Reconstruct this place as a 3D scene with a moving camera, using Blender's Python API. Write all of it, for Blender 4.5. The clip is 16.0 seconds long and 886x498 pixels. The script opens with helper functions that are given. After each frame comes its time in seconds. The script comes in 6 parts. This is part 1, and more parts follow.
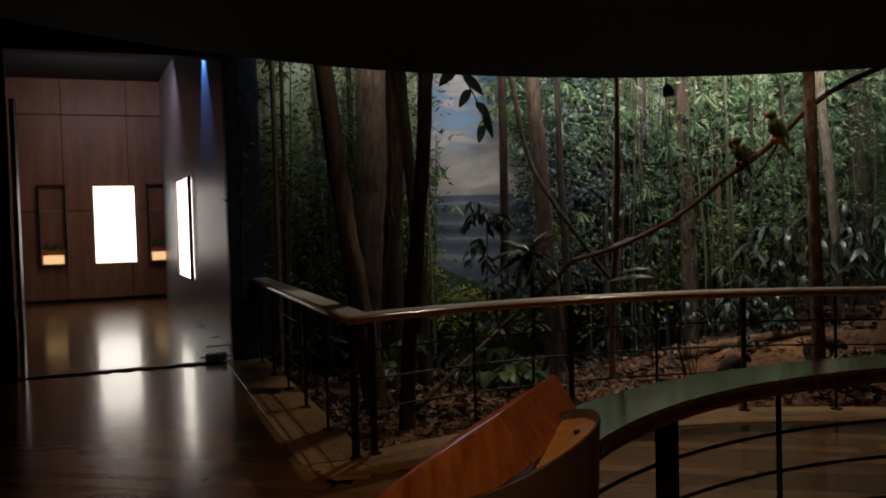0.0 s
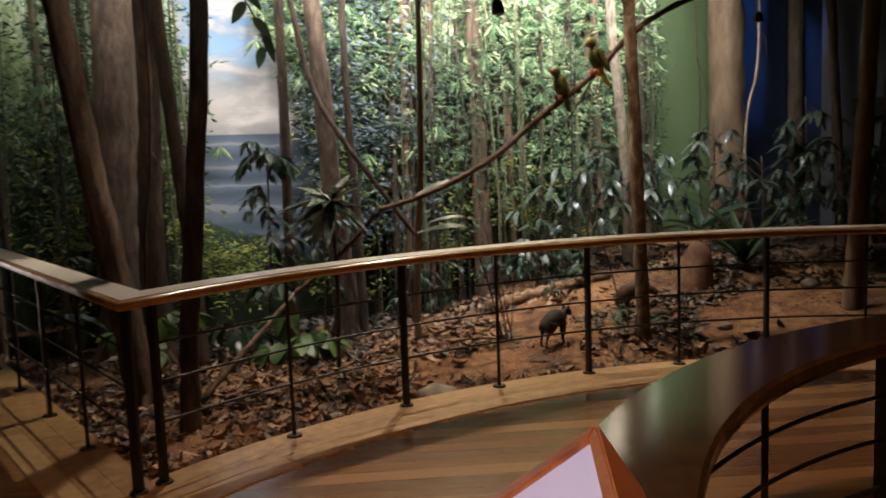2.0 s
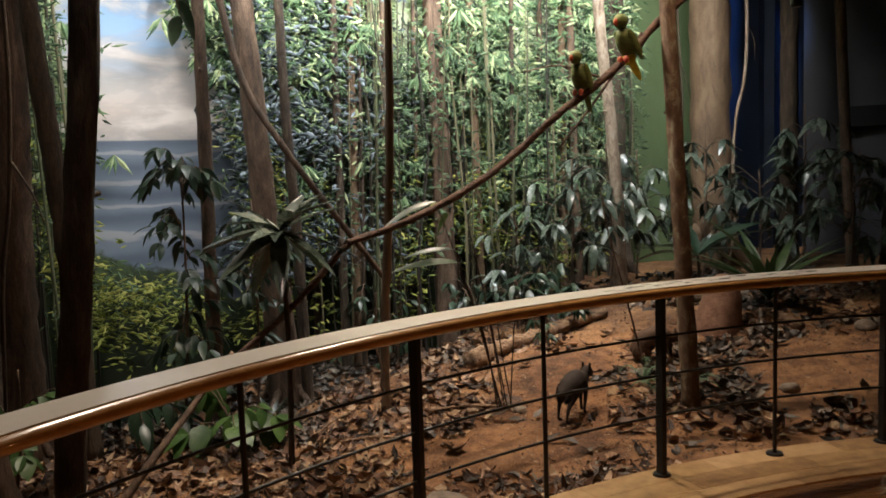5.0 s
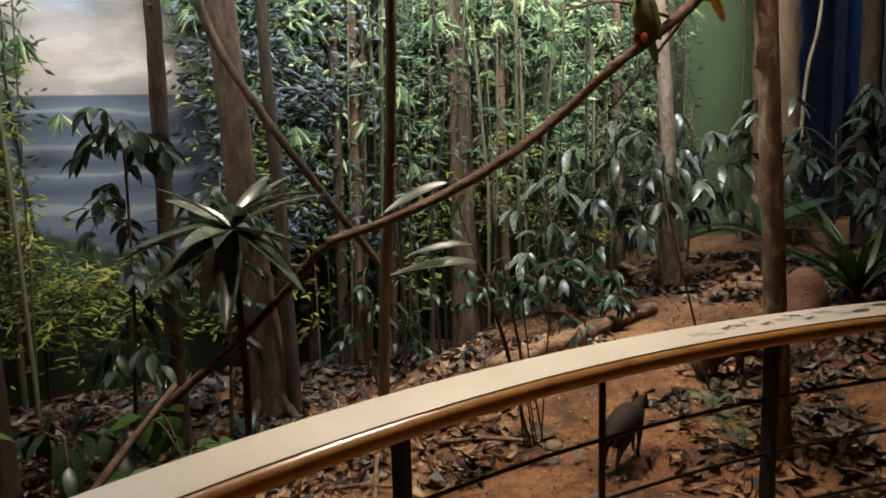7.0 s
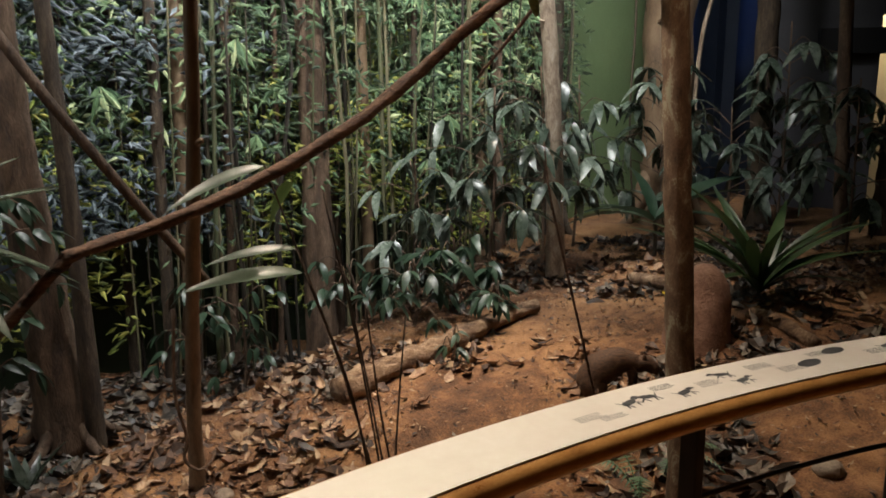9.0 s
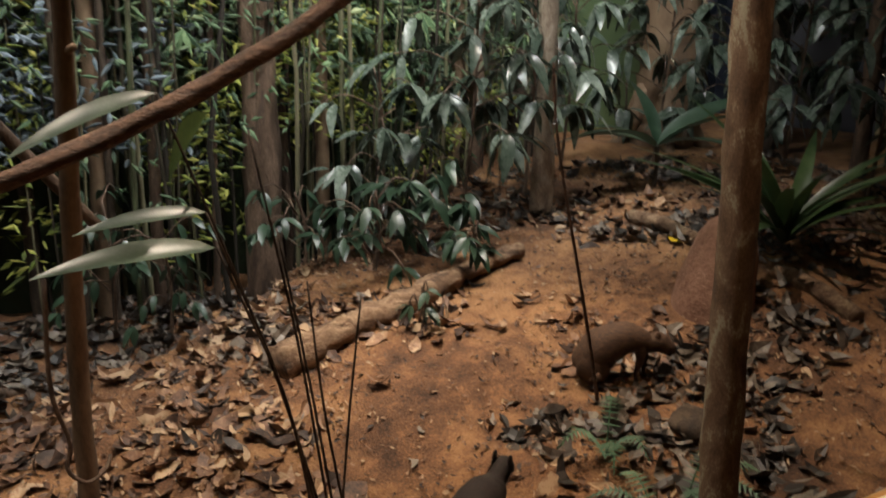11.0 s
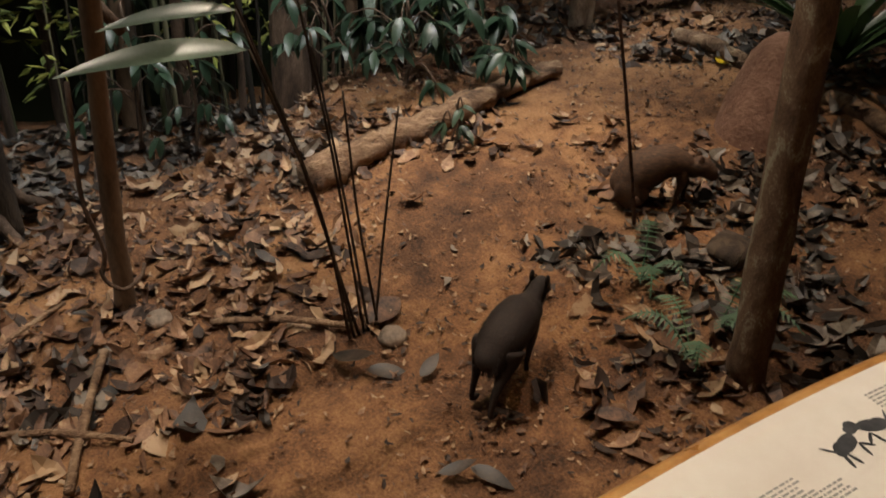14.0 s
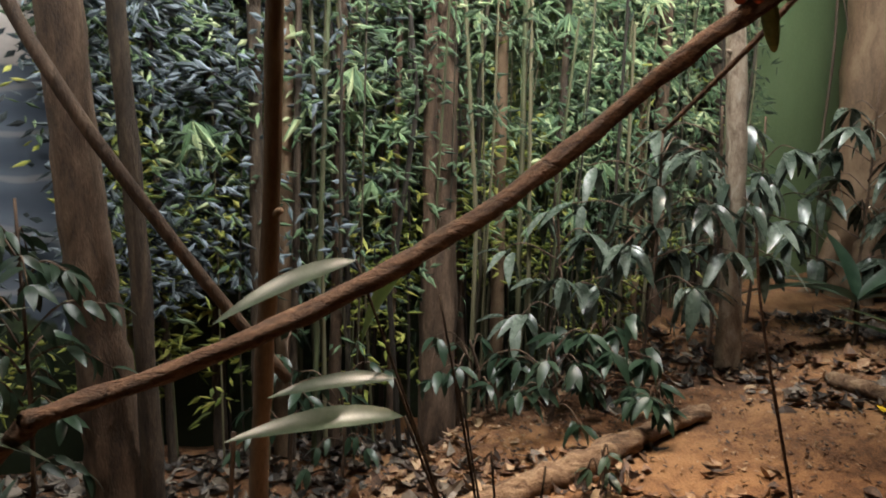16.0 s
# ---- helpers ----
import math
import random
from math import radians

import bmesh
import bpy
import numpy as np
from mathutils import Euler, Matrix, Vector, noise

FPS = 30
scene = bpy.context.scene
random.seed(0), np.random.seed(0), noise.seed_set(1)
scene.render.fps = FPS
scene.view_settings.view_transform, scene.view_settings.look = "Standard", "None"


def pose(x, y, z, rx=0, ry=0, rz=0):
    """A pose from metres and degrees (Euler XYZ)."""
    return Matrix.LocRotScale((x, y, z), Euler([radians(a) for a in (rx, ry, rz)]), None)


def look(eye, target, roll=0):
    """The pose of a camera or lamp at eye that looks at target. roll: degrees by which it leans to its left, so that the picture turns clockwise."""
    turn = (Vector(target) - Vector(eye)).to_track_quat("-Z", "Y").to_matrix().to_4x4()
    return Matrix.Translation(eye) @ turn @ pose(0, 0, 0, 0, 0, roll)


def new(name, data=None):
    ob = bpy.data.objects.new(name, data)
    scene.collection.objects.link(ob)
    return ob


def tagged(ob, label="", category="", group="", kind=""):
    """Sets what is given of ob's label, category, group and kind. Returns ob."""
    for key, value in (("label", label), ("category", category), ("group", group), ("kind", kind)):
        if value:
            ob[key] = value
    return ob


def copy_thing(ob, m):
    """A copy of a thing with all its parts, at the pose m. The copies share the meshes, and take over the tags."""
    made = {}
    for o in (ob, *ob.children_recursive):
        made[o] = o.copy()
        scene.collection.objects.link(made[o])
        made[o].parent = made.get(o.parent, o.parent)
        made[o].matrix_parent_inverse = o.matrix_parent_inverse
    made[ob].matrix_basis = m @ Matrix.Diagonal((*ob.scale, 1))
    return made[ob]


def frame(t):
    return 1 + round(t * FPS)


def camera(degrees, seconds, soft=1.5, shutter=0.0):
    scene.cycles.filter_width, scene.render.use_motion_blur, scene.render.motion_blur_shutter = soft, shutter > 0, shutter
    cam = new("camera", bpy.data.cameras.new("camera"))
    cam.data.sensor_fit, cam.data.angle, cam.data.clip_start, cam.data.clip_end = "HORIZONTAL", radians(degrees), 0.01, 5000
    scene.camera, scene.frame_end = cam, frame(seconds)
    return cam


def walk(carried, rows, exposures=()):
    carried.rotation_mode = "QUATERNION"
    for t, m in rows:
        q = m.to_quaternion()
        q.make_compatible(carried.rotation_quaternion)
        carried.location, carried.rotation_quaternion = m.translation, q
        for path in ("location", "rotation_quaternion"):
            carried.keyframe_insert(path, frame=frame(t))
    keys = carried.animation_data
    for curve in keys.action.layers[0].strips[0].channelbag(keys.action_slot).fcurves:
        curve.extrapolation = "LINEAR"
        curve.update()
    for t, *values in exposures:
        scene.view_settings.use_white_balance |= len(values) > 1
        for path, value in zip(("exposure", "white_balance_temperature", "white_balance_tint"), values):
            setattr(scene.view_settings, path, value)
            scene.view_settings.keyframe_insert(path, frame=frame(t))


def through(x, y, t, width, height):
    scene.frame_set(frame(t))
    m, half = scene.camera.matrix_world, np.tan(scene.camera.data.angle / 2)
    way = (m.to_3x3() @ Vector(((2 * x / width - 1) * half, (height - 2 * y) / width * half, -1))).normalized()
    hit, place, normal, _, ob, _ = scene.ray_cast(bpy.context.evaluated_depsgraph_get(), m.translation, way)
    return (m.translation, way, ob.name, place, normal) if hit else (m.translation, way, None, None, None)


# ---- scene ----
cam = camera(55.6, 16.0, soft=1.7, shutter=0.35)
EXPOSURES = [(0.0, -1.8), (0.5, -1.0), (1.0, -0.42), (1.5, -0.05), (3.0, 0.15), (7.0, 0.05), (11.0, 0.05), (12.0, 0.0), (13.5, -0.25), (14.5, -0.2), (16.0, 0.12)]
PATH = [
    (0, (0.078, -0.742, 1.698), (-0.024, 1.254, 1.628), -1.6),
    (0.5, (-0.074, -0.384, 1.683), (-0.051, 1.61, 1.525), -1.3),
    (1, (-0.221, -0.037, 1.67), (0.099, 1.928, 1.484), -2.2),
    (1.5, (-0.293, 0.344, 1.69), (0.116, 2.295, 1.529), -2.5),
    (2, (-0.391, 0.716, 1.687), (0.115, 2.639, 1.467), -2.1),
    (2.5, (-0.491, 1.054, 1.688), (0.205, 2.917, 1.481), -2.5),
    (3, (-0.512, 1.413, 1.691), (0.165, 3.277, 1.428), -2.5),
    (3.5, (-0.507, 1.782, 1.693), (0.067, 3.682, 1.446), -2.0),
    (4, (-0.546, 2.148, 1.732), (0.175, 4.002, 1.517), -1.1),
    (4.5, (-0.53, 2.502, 1.702), (0.267, 4.316, 1.429), -1.5),
    (4.7, (-0.499, 2.638, 1.694), (0.263, 4.477, 1.499), -1.7),
    (6.8, (0.125, 4.021, 1.805), (0.796, 5.884, 1.525), -1.9),
    (7, (0.147, 4.156, 1.804), (0.821, 6.013, 1.492), -1.5),
    (7.5, (0.241, 4.484, 1.777), (0.999, 6.318, 1.534), -2.0),
    (8, (0.444, 4.708, 1.792), (1.29, 6.507, 1.568), -1.8),
    (8.5, (0.633, 4.88, 1.81), (1.537, 6.643, 1.537), -0.8),
    (8.7, (0.709, 4.952, 1.794), (1.616, 6.703, 1.461), -0.7),
    (10.8, (1.255, 5.948, 1.815), (2.17, 7.631, 1.239), 2.0),
    (11, (1.278, 6.019, 1.818), (2.229, 7.657, 1.175), 2.2),
    (11.5, (1.299, 6.104, 1.78), (2.249, 7.679, 0.995), 1.3),
    (12, (1.302, 6.125, 1.765), (2.208, 7.683, 0.897), 0.4),
    (12.5, (1.307, 6.123, 1.756), (2.179, 7.682, 0.856), 0.2),
    (13, (1.288, 6.131, 1.727), (2.141, 7.593, 0.662), 1.6),
    (13.5, (1.276, 6.137, 1.727), (2.11, 7.61, 0.663), 2.7),
    (14, (1.266, 6.134, 1.74), (2.109, 7.633, 0.718), 3.4),
    (14.5, (1.256, 6.142, 1.756), (2.018, 7.76, 0.862), 1.9),
    (15, (1.24, 6.155, 1.804), (1.919, 7.903, 1.11), 1.2),
    (15.5, (1.237, 6.163, 1.871), (1.925, 7.984, 1.409), 1.9),
    (16, (1.238, 6.162, 1.906), (1.866, 8.028, 1.552), 1.2),
]
walk(cam, [(t, look(eye, target, roll)) for t, eye, target, roll in PATH], EXPOSURES)

# ---- world and large lights ----
world = bpy.data.worlds.new("world")
scene.world = world
world.use_nodes = True
world.node_tree.nodes["Background"].inputs["Color"].default_value = (0.010, 0.013, 0.02, 1)
world.node_tree.nodes["Background"].inputs["Strength"].default_value = 0.3


def spot(name, eye, target, watts, degrees, colour, size=0.05, blend=0.5):
    data = bpy.data.lights.new(name, "SPOT")
    data.energy, data.spot_size, data.spot_blend, data.shadow_soft_size, data.color = watts, radians(degrees), blend, size, colour
    ob = new(name, data)
    ob.matrix_world = look(eye, target)
    return ob


def area(name, eye, target, watts, sx, sy, colour, spread=180):
    data = bpy.data.lights.new(name, "AREA")
    data.shape, data.size, data.size_y, data.energy, data.color, data.spread = "RECTANGLE", sx, sy, watts, colour, radians(spread)
    ob = new(name, data)
    ob.matrix_world = look(eye, target)
    return ob


WARM, DAY, BLUE = (1.0, 0.83, 0.66), (1.0, 1.0, 0.97), (0.12, 0.35, 1.0)
# spots in the pelmet over the display, shining down on the soil and the planking
spot("key_spot", (0.3, 8.3, 4.35), (0.2, 6.7, 0), 430, 74, WARM, 0.05, 0.35)
spot("key_spot", (2.1, 9.0, 4.35), (2.4, 7.3, 0), 560, 72, WARM, 0.05, 0.35)
spot("key_spot", (4.6, 9.5, 4.35), (4.2, 8.7, 0), 280, 62, WARM, 0.05, 0.4)
spot("key_spot", (3.0, 9.6, 4.4), (3.35, 9.15, 0), 420, 32, WARM, 0.05, 0.8)
spot("tree_spot", (-0.3, 6.9, 4.4), (-1.2, 8.8, 1.3), 190, 80, (1.0, 0.82, 0.68), 0.1, 0.6)
spot("branch_spot", (3.3, 7.35, 4.4), (2.95, 8.0, 2.3), 130, 42, (1.0, 0.66, 0.42))
spot("branch_spot", (2.2, 7.6, 4.4), (3.2, 7.8, 1.6), 60, 40, (1.0, 0.66, 0.42))
# cooler spots over the shrubs beside the green wall
spot("shrub_spot", (4.0, 9.7, 4.5), (4.6, 10.9, 0.6), 170, 50, (0.95, 1.0, 1.0), 0.05, 0.7)
spot("shrub_spot", (6.2, 9.8, 4.5), (6.3, 11.1, 0.8), 70, 44, (0.95, 1.0, 1.0), 0.05, 0.7)
# wash over the painted backdrop
area("backdrop_wash", (3.2, 10.0, 4.55), (3.0, 11.8, 3.1), 385, 5.5, 0.25, DAY, 142)
area("backdrop_wash", (-0.6, 9.3, 4.45), (-0.3, 11.4, 2.6), 62, 3.4, 0.25, DAY, 145)
# hall: one warm downlight over the round counter, blue accents, and the corridor
spot("hall_downlight", (2.2, 2.6, 2.95), (1.9, 3.0, 0), 90, 120, (1.0, 0.42, 0.15))
spot("hall_downlight", (-0.7, 0.7, 2.95), (-0.3, 2.5, 0.0), 230, 80, (1.0, 0.52, 0.22), 0.05, 0.7)
spot("blue_accent", (-4.5, 12.5, 4.6), (-4.2, 12.6, 3.6), 480, 70, BLUE)
spot("blue_accent", (7.2, 10.4, 4.9), (8.7, 13.4, 3.2), 330, 36, (0.16, 0.38, 1.0))
area("corridor_light", (-7.5, 15.5, 4.8), (-8.6, 18.6, 1.8), 120, 2.5, 0.6, (0.75, 0.62, 0.75))
area("far_room_light", (12.6, 13.8, 3.3), (12.4, 13.6, 0), 260, 1.4, 1.4, (1.0, 0.84, 0.58))

# ---- materials ----


def nodes_of(name):
    m = bpy.data.materials.new(name)
    m.use_nodes = True
    nt = m.node_tree
    return m, nt, nt.nodes["Principled BSDF"]


def ramp(nt, stops):
    r = nt.nodes.new("ShaderNodeValToRGB")
    e = r.color_ramp.elements
    while len(e) < len(stops):
        e.new(0.5)
    for k, (p, c) in zip(e, stops):
        k.position, k.color = p, (*c, 1)
    return r


def coords(nt, stretch=(1, 1, 1)):
    tc, mp = nt.nodes.new("ShaderNodeTexCoord"), nt.nodes.new("ShaderNodeMapping")
    mp.inputs["Scale"].default_value = stretch
    nt.links.new(tc.outputs["Object"], mp.inputs["Vector"])
    return mp.outputs["Vector"]


def noise_node(nt, vec, scale, detail=5, rough=0.6, distort=0.0):
    n = nt.nodes.new("ShaderNodeTexNoise")
    n.inputs["Scale"].default_value, n.inputs["Detail"].default_value = scale, detail
    n.inputs["Roughness"].default_value, n.inputs["Distortion"].default_value = rough, distort
    nt.links.new(vec, n.inputs["Vector"])
    return n.outputs["Fac"]


def maths(nt, op, a, b=None, clamp=False):
    n = nt.nodes.new("ShaderNodeMath")
    n.operation, n.use_clamp = op, clamp
    for i, v in enumerate((a, b)):
        if v is None:
            continue
        if isinstance(v, (int, float)):
            n.inputs[i].default_value = v
        else:
            nt.links.new(v, n.inputs[i])
    return n.outputs[0]


def mixc(nt, fac, a, b, mode="MIX"):
    n = nt.nodes.new("ShaderNodeMix")
    n.data_type, n.blend_type = "RGBA", mode
    for i, v in ((0, fac), (6, a), (7, b)):
        if isinstance(v, (int, float)):
            n.inputs[i].default_value = v
        elif isinstance(v, tuple):
            n.inputs[i].default_value = (*v, 1)
        else:
            nt.links.new(v, n.inputs[i])
    return n.outputs[2]


def bump(nt, bsdf, height, strength, distance=0.01):
    b = nt.nodes.new("ShaderNodeBump")
    b.inputs["Strength"].default_value, b.inputs["Distance"].default_value = strength, distance
    nt.links.new(height, b.inputs["Height"])
    nt.links.new(b.outputs["Normal"], bsdf.inputs["Normal"])


def surface(name, stops, scale=8, stretch=(1, 1, 1), rough=0.6, fine=60, bumpy=0.3, dist=0.01, metal=0.0, vary="", coat=0.0, spread=0.25, distort=0.0, wear=0.15, punch=2.0):
    """Two scales of noise through a colour ramp; vary: 'object' or 'island' for piece-by-piece variation."""
    m, nt, bsdf = nodes_of(name)
    vec = coords(nt, stretch)
    big, small = noise_node(nt, vec, scale, 4, 0.6, distort), noise_node(nt, vec, fine, 3, 0.6)
    f = maths(nt, "ADD", maths(nt, "MULTIPLY", big, 0.7), maths(nt, "MULTIPLY", small, 0.3))
    if vary:
        if vary == "object":
            info = nt.nodes.new("ShaderNodeObjectInfo").outputs["Random"]
        else:
            info = nt.nodes.new("ShaderNodeNewGeometry").outputs["Random Per Island"]
        f = maths(nt, "ADD", f, maths(nt, "MULTIPLY", maths(nt, "SUBTRACT", info, 0.5), spread))
    f = maths(nt, "ADD", maths(nt, "MULTIPLY", maths(nt, "SUBTRACT", f, 0.5), punch), 0.5, True)
    r = ramp(nt, stops)
    nt.links.new(f, r.inputs["Fac"])
    nt.links.new(r.outputs["Color"], bsdf.inputs["Base Color"])
    bsdf.inputs["Metallic"].default_value = metal
    rr = maths(nt, "ADD", rough - wear * 0.5, maths(nt, "MULTIPLY", big, wear), True)
    nt.links.new(rr, bsdf.inputs["Roughness"])
    bsdf.inputs["Coat Weight"].default_value, bsdf.inputs["Coat Roughness"].default_value = coat, 0.12
    bump(nt, bsdf, f, bumpy, dist)
    return m


def glow(name, colour, strength, stops=None):
    m, nt, bsdf = nodes_of(name)
    bsdf.inputs["Base Color"].default_value = (*colour, 1)
    bsdf.inputs["Emission Color"].default_value = (*colour, 1)
    bsdf.inputs["Emission Strength"].default_value = strength
    return m


FLOOR = surface("honey_oak_boards", [(0.25, (0.13, 0.062, 0.022)), (0.5, (0.24, 0.125, 0.05)), (0.8, (0.33, 0.19, 0.085))], 3.5, (1, 9, 1), 0.24, 40, 0.025, 0.002, vary="object", spread=0.3, coat=0.5, wear=0.06, punch=1.4)
DECK = surface("pale_oak_boards", [(0.25, (0.22, 0.12, 0.048)), (0.5, (0.36, 0.22, 0.095)), (0.8, (0.46, 0.30, 0.15))], 4, (3, 3, 1), 0.40, 45, 0.06, 0.003, vary="object", spread=0.25, coat=0.2, punch=1.5)
RAILWOOD = surface("varnished_beech", [(0.2, (0.26, 0.115, 0.032)), (0.5, (0.40, 0.20, 0.06)), (0.85, (0.50, 0.28, 0.10))], 5, (2, 2, 8), 0.3, 50, 0.05, 0.003, coat=0.6)
INLAY = surface("cream_laminate", [(0.2, (0.66, 0.60, 0.53)), (0.6, (0.72, 0.67, 0.60)), (0.9, (0.77, 0.73, 0.67))], 3, (1, 1, 1), 0.32, 30, 0.02, 0.002, coat=0.3)
DARKRAIL = surface("dark_stained_counter", [(0.2, (0.022, 0.014, 0.009)), (0.6, (0.05, 0.032, 0.02)), (0.9, (0.075, 0.05, 0.032))], 6, (3, 3, 1), 0.13, 60, 0.06, 0.002, coat=0.9, wear=0.06)
DRUM = surface("brown_painted_metal", [(0.2, (0.05, 0.035, 0.028)), (0.7, (0.075, 0.055, 0.045))], 5, (1, 1, 1), 0.5, 80, 0.08, 0.002)
CHERRY = surface("cherry_veneer", [(0.2, (0.17, 0.055, 0.018)), (0.5, (0.30, 0.11, 0.035)), (0.85, (0.40, 0.17, 0.06))], 4, (6, 6, 1), 0.36, 70, 0.05, 0.002, coat=0.3)
IRON = surface("black_painted_steel", [(0.3, (0.008, 0.008, 0.009)), (0.8, (0.022, 0.021, 0.02))], 14, (1, 1, 1), 0.42, 120, 0.1, 0.002, metal=0.3)
BLACK = surface("matt_black_paint", [(0.3, (0.004, 0.004, 0.005)), (0.8, (0.008, 0.008, 0.009))], 2, (1, 1, 1), 0.8, 50, 0.1, 0.003)
NAVY = surface("navy_wall_paint", [(0.3, (0.02, 0.03, 0.055)), (0.8, (0.035, 0.05, 0.085))], 2, (1, 1, 1), 0.55, 60, 0.1, 0.003)
GREYWALL = surface("grey_wall_paint", [(0.3, (0.035, 0.035, 0.045)), (0.8, (0.055, 0.055, 0.065))], 1.5, (1, 1, 1), 0.6, 60, 0.1, 0.003)
PIER = surface("satin_steel_cladding", [(0.3, (0.26, 0.28, 0.31)), (0.8, (0.36, 0.38, 0.41))], 3, (9, 9, 0.6), 0.38, 60, 0.06, 0.002, metal=0.5)
GREENWALL = surface("sage_green_paint", [(0.3, (0.105, 0.155, 0.07)), (0.8, (0.145, 0.205, 0.098))], 1.5, (1, 1, 0.4), 0.6, 70, 0.08, 0.003)
PANEL = surface("cherry_wall_panel", [(0.2, (0.15, 0.062, 0.03)), (0.5, (0.22, 0.095, 0.045)), (0.85, (0.28, 0.13, 0.065))], 2, (3, 3, 0.5), 0.45, 40, 0.04, 0.002, vary="object", spread=0.1)
CREAM = surface("cream_wall_paint", [(0.3, (0.60, 0.50, 0.33)), (0.8, (0.70, 0.60, 0.42))], 2, (1, 1, 1), 0.6, 60, 0.05, 0.002)
BARK_BROWN = surface("brown_bark", [(0.2, (0.036, 0.021, 0.013)), (0.5, (0.095, 0.057, 0.035)), (0.85, (0.20, 0.13, 0.085))], 7, (2, 2, 0.5), 0.8, 70, 0.7, 0.02, distort=0.6)
BARK_DARK = surface("dark_mossy_bark", [(0.2, (0.018, 0.012, 0.008)), (0.5, (0.052, 0.034, 0.021)), (0.85, (0.12, 0.085, 0.055))], 8, (2, 2, 0.4), 0.85, 80, 0.7, 0.02, distort=0.6)
BARK_RUST = surface("rust_brown_bark", [(0.2, (0.05, 0.03, 0.018)), (0.45, (0.115, 0.07, 0.042)), (0.62, (0.16, 0.11, 0.07)), (0.66, (0.24, 0.21, 0.15)), (0.85, (0.26, 0.25, 0.18))], 5, (2.5, 2.5, 1.3), 0.7, 70, 0.45, 0.012, distort=0.9)
BARK_PALE = surface("pale_patched_bark", [(0.2, (0.12, 0.08, 0.055)), (0.5, (0.28, 0.21, 0.15)), (0.85, (0.45, 0.38, 0.30))], 8, (2, 2, 0.8), 0.75, 70, 0.5, 0.012, distort=0.8)
BARK_TAN = surface("smooth_tan_bark", [(0.2, (0.085, 0.052, 0.03)), (0.5, (0.155, 0.097, 0.056)), (0.85, (0.22, 0.15, 0.09))], 4, (2, 2, 0.6), 0.75, 60, 0.3, 0.012, distort=0.5)
BAMBOO = surface("olive_sapling_bark", [(0.2, (0.028, 0.022, 0.012)), (0.5, (0.07, 0.058, 0.03)), (0.85, (0.14, 0.12, 0.07))], 9, (2, 2, 1.2), 0.6, 70, 0.35, 0.008, distort=0.5)
REDBRANCH = surface("red_brown_liana", [(0.2, (0.03, 0.016, 0.010)), (0.5, (0.09, 0.046, 0.027)), (0.85, (0.20, 0.115, 0.07))], 14, (1, 3, 3), 0.8, 90, 0.9, 0.015, distort=0.5)
LOGWOOD = surface("weathered_log", [(0.2, (0.05, 0.028, 0.016)), (0.45, (0.19, 0.11, 0.062)), (0.8, (0.42, 0.29, 0.18))], 7, (0.8, 2.5, 2.5), 0.85, 60, 1.0, 0.03, distort=0.5)
STEMS = surface("mixed_forest_stems", [(0.1, (0.020, 0.015, 0.010)), (0.4, (0.05, 0.040, 0.022)), (0.65, (0.06, 0.075, 0.03)), (0.95, (0.14, 0.125, 0.07))], 5, (2, 2, 0.5), 0.75, 60, 0.4, 0.01, vary="object", spread=0.7)
LITTER_BROWN = surface("dry_brown_leaves", [(0.05, (0.030, 0.016, 0.010)), (0.35, (0.11, 0.056, 0.032)), (0.65, (0.19, 0.10, 0.054)), (0.85, (0.27, 0.155, 0.085)), (0.98, (0.38, 0.26, 0.155))], 20, (1, 1, 1), 0.65, 120, 0.3, 0.004, vary="island", spread=0.65)
LITTER_DARK = surface("decayed_and_shade_leaves", [(0.05, (0.018, 0.014, 0.011)), (0.45, (0.055, 0.038, 0.027)), (0.75, (0.10, 0.076, 0.056)), (0.95, (0.17, 0.14, 0.11))], 20, (1, 1, 1), 0.5, 120, 0.3, 0.004, vary="island", spread=0.7)
FUR_DARK = surface("dark_brown_hide", [(0.2, (0.006, 0.003, 0.002)), (0.6, (0.016, 0.008, 0.005)), (0.9, (0.045, 0.024, 0.014))], 30, (1, 4, 4), 0.8, 260, 0.5, 0.004)
FUR_BROWN = surface("russet_brown_hide", [(0.2, (0.020, 0.010, 0.005)), (0.6, (0.065, 0.030, 0.013)), (0.9, (0.13, 0.065, 0.03))], 30, (1, 4, 4), 0.8, 260, 0.5, 0.004)
MOUNDMAT = surface("termite_clay", [(0.2, (0.15, 0.075, 0.048)), (0.5, (0.25, 0.135, 0.09)), (0.9, (0.36, 0.21, 0.15))], 7, (1, 1, 1), 0.85, 55, 0.6, 0.02)
STONE = surface("grey_brown_stone", [(0.2, (0.10, 0.08, 0.06)), (0.6, (0.22, 0.17, 0.13)), (0.9, (0.34, 0.27, 0.2))], 9, (1, 1, 1), 0.8, 70, 0.5, 0.01)
PAPER = surface("printed_ink", [(0.3, (0.03, 0.032, 0.035)), (0.8, (0.07, 0.07, 0.075))], 30, (1, 1, 1), 0.5, 90, 0.02, 0.001)
INKPALE = surface("pale_grey_ink", [(0.3, (0.22, 0.22, 0.21)), (0.8, (0.32, 0.31, 0.29))], 20, (1, 1, 1), 0.5, 90, 0.02, 0.001)
YELLOW = surface("yellow_fallen_leaf", [(0.3, (0.55, 0.36, 0.01)), (0.8, (0.70, 0.52, 0.03))], 20, (1, 1, 1), 0.5, 90, 0.1, 0.002)


